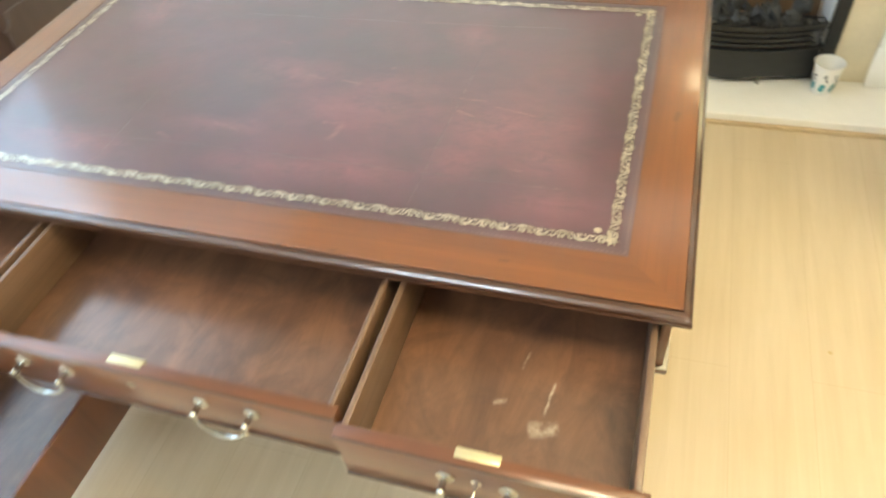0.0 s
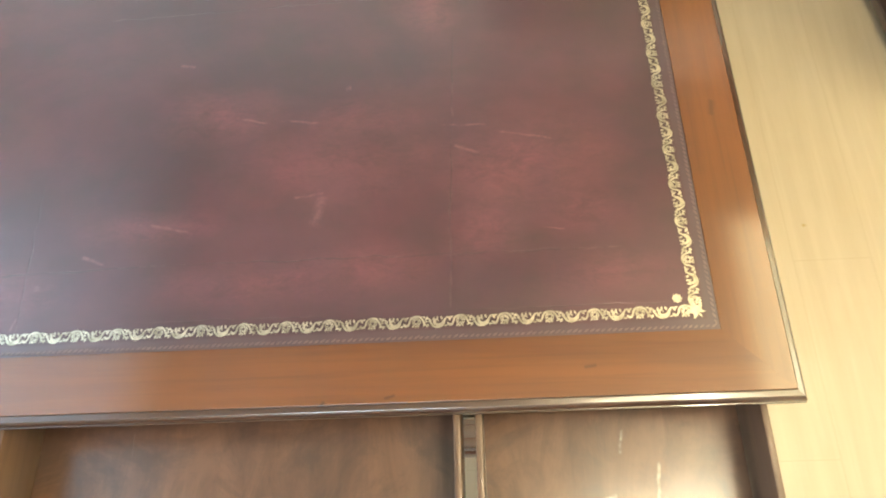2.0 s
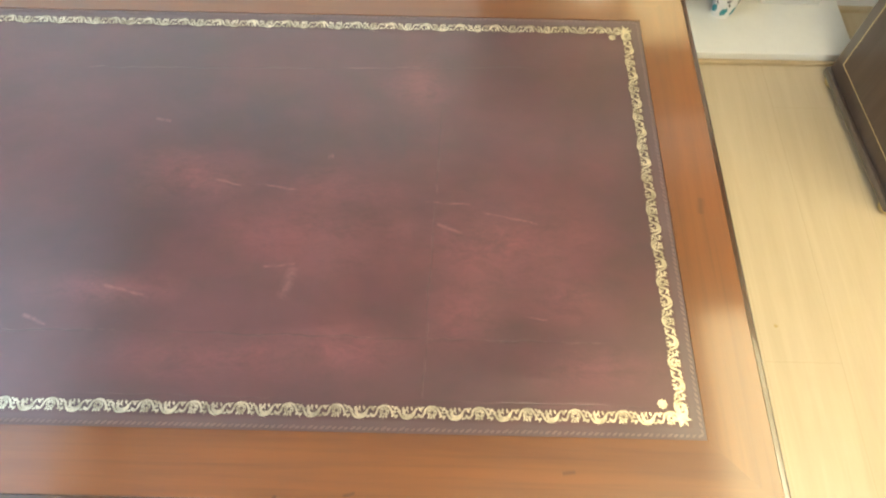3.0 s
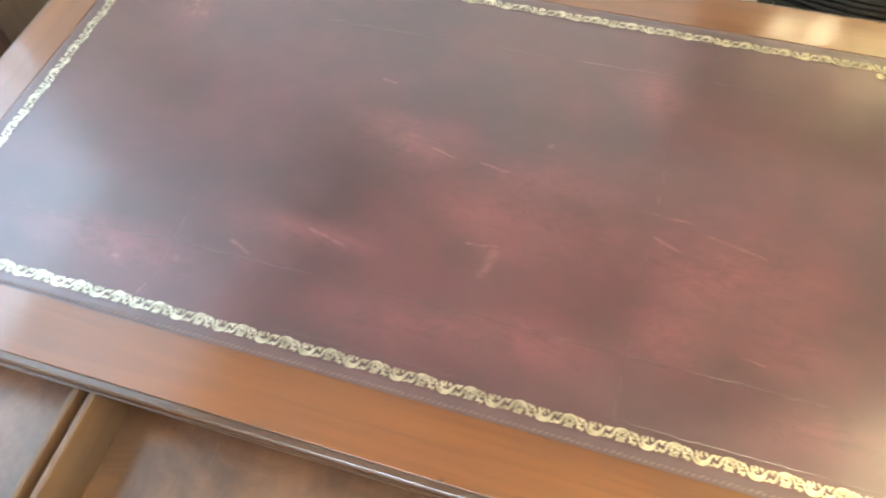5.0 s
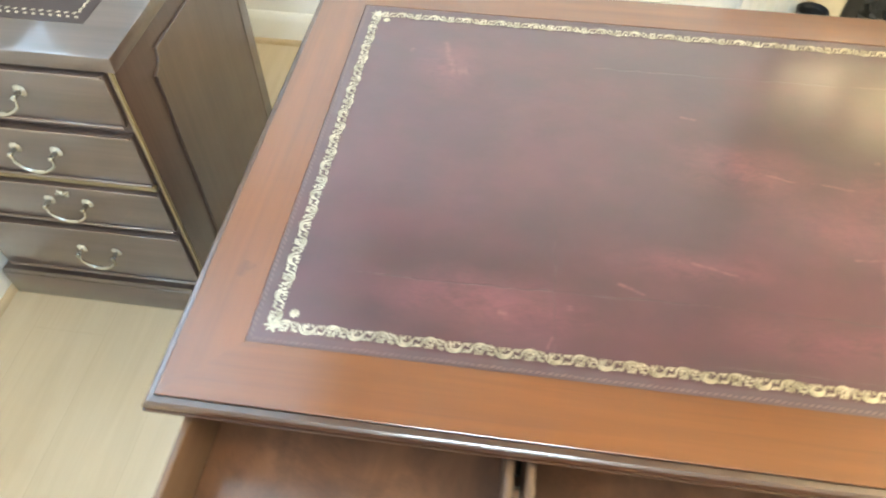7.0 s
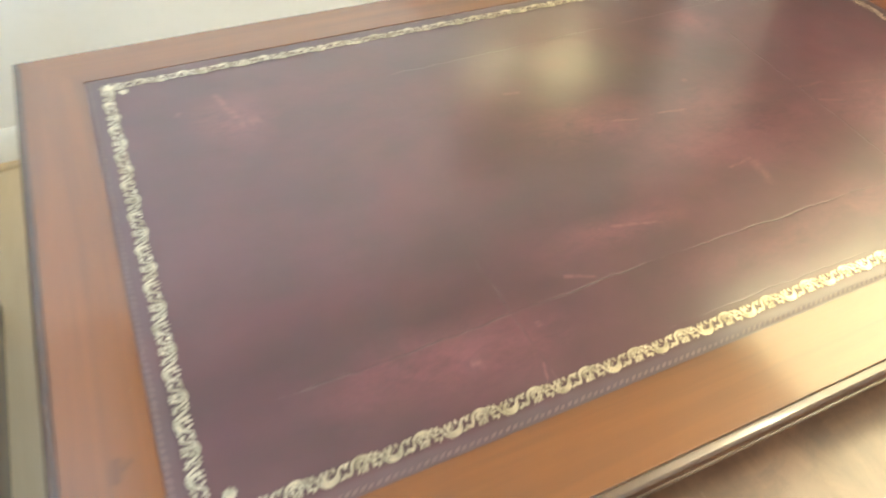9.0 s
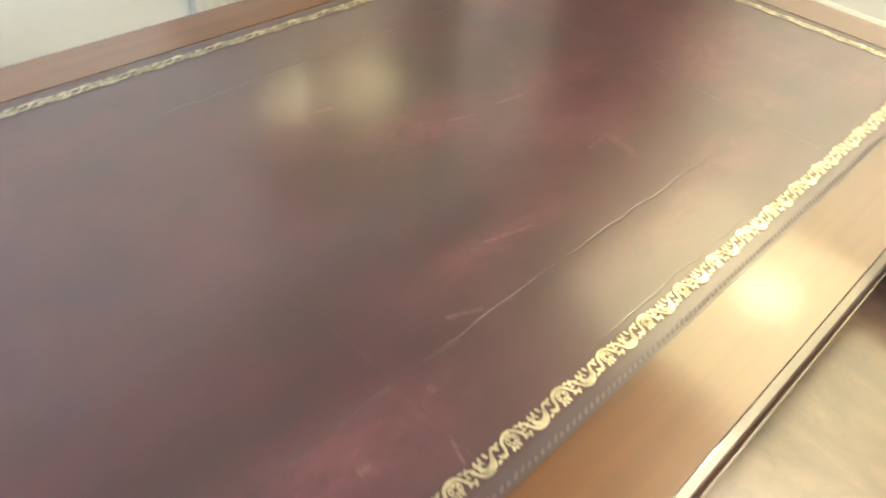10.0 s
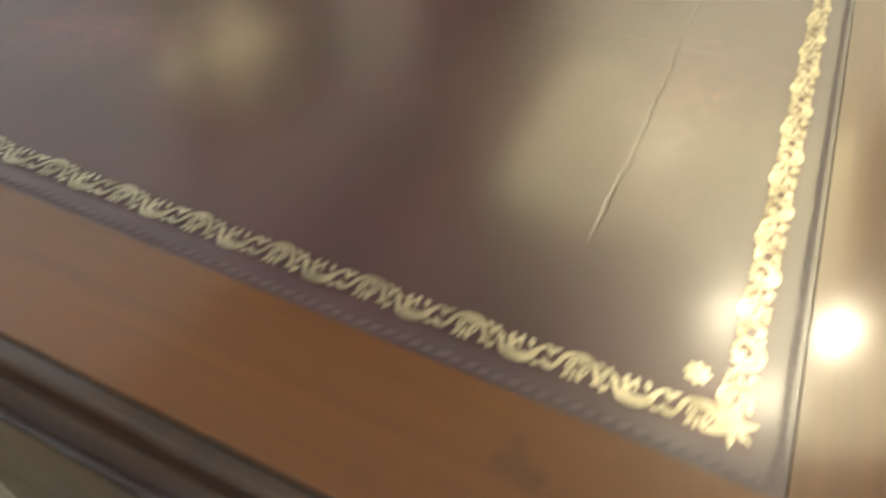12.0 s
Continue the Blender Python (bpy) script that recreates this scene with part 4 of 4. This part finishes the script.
def bow(z0, z1, depth, half, thick, segs=22, wave=0.0):
    """A bowed plate that stands upright in front of the opening."""
    bm = bmesh.new()
    rows = []
    for k in range(segs + 1):
        u = -1 + 2 * k / segs
        x, y = GXM + half * u, 1.725 - depth * (1 - u * u)
        low = z0 + wave * 0.5 * (1 - math.cos(u * math.pi * 2.0)) * 0.5
        rows.append([bm.verts.new(p) for p in ((x, y, low), (x, y, z1), (x, y + thick, z1), (x, y + thick, low))])
    for r0, r1 in zip(rows, rows[1:]):
        for i in range(4):
            bm.faces.new((r0[i], r0[(i + 1) % 4], r1[(i + 1) % 4], r1[i]))
    bm.faces.new(rows[0]), bm.faces.new(rows[-1])
    return bm


part("ash_front", bow(0.052, 0.155, 0.055, 0.275, 0.012, 26, 0.028), IRON, fire, "bowed cast-iron ash guard with a waved foot")
part("ash_rim", bow(0.156, 0.170, 0.064, 0.280, 0.020), IRON, fire)
for z in (0.182, 0.202, 0.222):
    part("grate_bar", bow(z, z + 0.010, 0.058, 0.268, 0.010), IRON, fire)
part("grate_rim", bow(0.240, 0.256, 0.060, 0.275, 0.016), IRON, fire)
for k in range(13):
    u = -0.92 + 1.84 * k / 12
    x, y = GXM + 0.268 * u, 1.73 - 0.056 * (1 - u * u)
    part("grate_scroll", tube([(x - 0.012, y, 0.256), (x - 0.014, y, 0.268), (x - 0.006, y, 0.280), (x, y, 0.274), (x + 0.006, y, 0.280), (x + 0.014, y, 0.268), (x + 0.012, y, 0.256)], 0.0038, 6), IRON, fire)
for s in (-1, 1):
    part("grate_foot", lathe([(0.007, 0.0385), (0.009, 0.042), (0.005, 0.05), (0.006, 0.07)], (GXM + s * 0.10, 1.68, 0), 12), NICKEL, fire, "small bright foot")
part("grate_floor", box(SX0 + 0.046, 1.74, 0.15, SX1 - 0.046, 1.94, 0.165), IRON, fire)
bm = bmesh.new()
for k in range(60):
    x, y = random.uniform(SX0 + 0.07, SX1 - 0.07), random.uniform(1.715, 1.91)
    r = bmesh.ops.create_icosphere(bm, subdivisions=1, radius=random.uniform(0.018, 0.034))
    for v in r["verts"]:
        v.co = Vector((x, y, 0.19 + random.uniform(0, 0.055))) + v.co * random.uniform(0.75, 1.15)
coal = tagged(part("coal", bm, COAL, None, "", 20), "heap of grey coal lumps in the grate", "coal", kind="stuff")

# mirror over the mantel
mir = thing("wall_mirror", "large wall mirror over the white mantel shelf", "mirror")
part("mirror_back", box(1.2, Y1 - 0.014, 1.30, 2.15, Y1 - 0.002, 2.12), CAB, mir)
part("mirror_glass", box(1.205, Y1 - 0.0185, 1.305, 2.145, Y1 - 0.0145, 2.115, 0.001), MIRROR, mir, "frameless mirror glass")

# ribbed black pot on the hearth
prof = [(0.030, 0.0385)]
for k in range(19):
    r = 0.033 + 0.010 * k / 18
    z = 0.045 + 0.0148 * k
    prof += [(r - 0.0035, z), (r, z + 0.003), (r, z + 0.0085), (r - 0.0035, z + 0.0115)]
prof += [(0.046, 0.330), (0.047, 0.335), (0.043, 0.336), (0.040, 0.320), (0.036, 0.200), (0.034, 0.19)]
tagged(part("ribbed_pot", lathe(prof, (1.23, 1.65, 0), 28), RIBBED), "tall narrow black ribbed plastic pot on the hearth", "pot")

# paper cup
cup = thing("paper_cup", "white paper cup with teal and black printed leaves", "cup", (1.98, 1.665, 0.0385))
cup.scale = (1.22, 1.22, 1.18)
part("cup_body", lathe([(0.026, 0.0), (0.027, 0.001), (0.038, 0.093), (0.0373, 0.093), (0.0265, 0.006), (0.002, 0.005)], seg=32), PAPER, cup)
part("cup_rim", tube([(0.0385 * math.cos(a), 0.0385 * math.sin(a), 0.094) for a in (2 * math.pi * i / 32 for i in range(32))], 0.0018, 6, True), PAPER, cup)


def cup_mark(angle, z, length, width, tilt, material):
    bm = bmesh.new()
    for p, q in ((0, 0), (0.3, 0.45), (0.65, 0.4), (1, 0), (0.65, -0.4), (0.3, -0.45)):
        u, v = math.cos(tilt) * p * length - math.sin(tilt) * q * width, math.sin(tilt) * p * length + math.cos(tilt) * q * width
        r = 0.0271 + 0.0118 * (z + v) / 0.093 + 0.0003
        a = angle + u / r
        bm.verts.new((r * math.cos(a), r * math.sin(a), z + v))
    bm.verts.ensure_lookup_table()
    bm.faces.new(bm.verts)
    part("printed_leaf", bm, material, cup, "printed leaf")


for k in range(7):
    a = -2.9 + 0.9 * k
    cup_mark(a, 0.012, 0.034, 0.017, 1.2, TEAL)
    cup_mark(a + 0.35, 0.016, 0.026, 0.012, 2.0, TEAL)
    cup_mark(a + 0.1, 0.060, 0.018, 0.007, 0.4 + 0.5 * (k % 3), INK)
    cup_mark(a + 0.5, 0.046, 0.016, 0.006, 2.4 - 0.4 * (k % 2), INK)

# crumbs on the floor
for x, y, r in ((-0.246, 0.529, 0.007), (-0.231, 0.478, 0.009), (-0.222, 0.483, 0.005), (1.945, 0.577, 0.006), (-0.16, 1.55, 0.004)):
    bm = bmesh.new()
    bmesh.ops.create_icosphere(bm, subdivisions=1, radius=r)
    for v in bm.verts:
        v.co = Vector((x + v.co.x * random.uniform(0.7, 1.2), y + v.co.y * random.uniform(0.5, 1.0), max(0.0002, 0.0012 + v.co.z * 0.25)))
    tagged(part("crumb", bm, CRUMB), "small brown flake lying on the floor", "crumb", "crumbs on the floor")
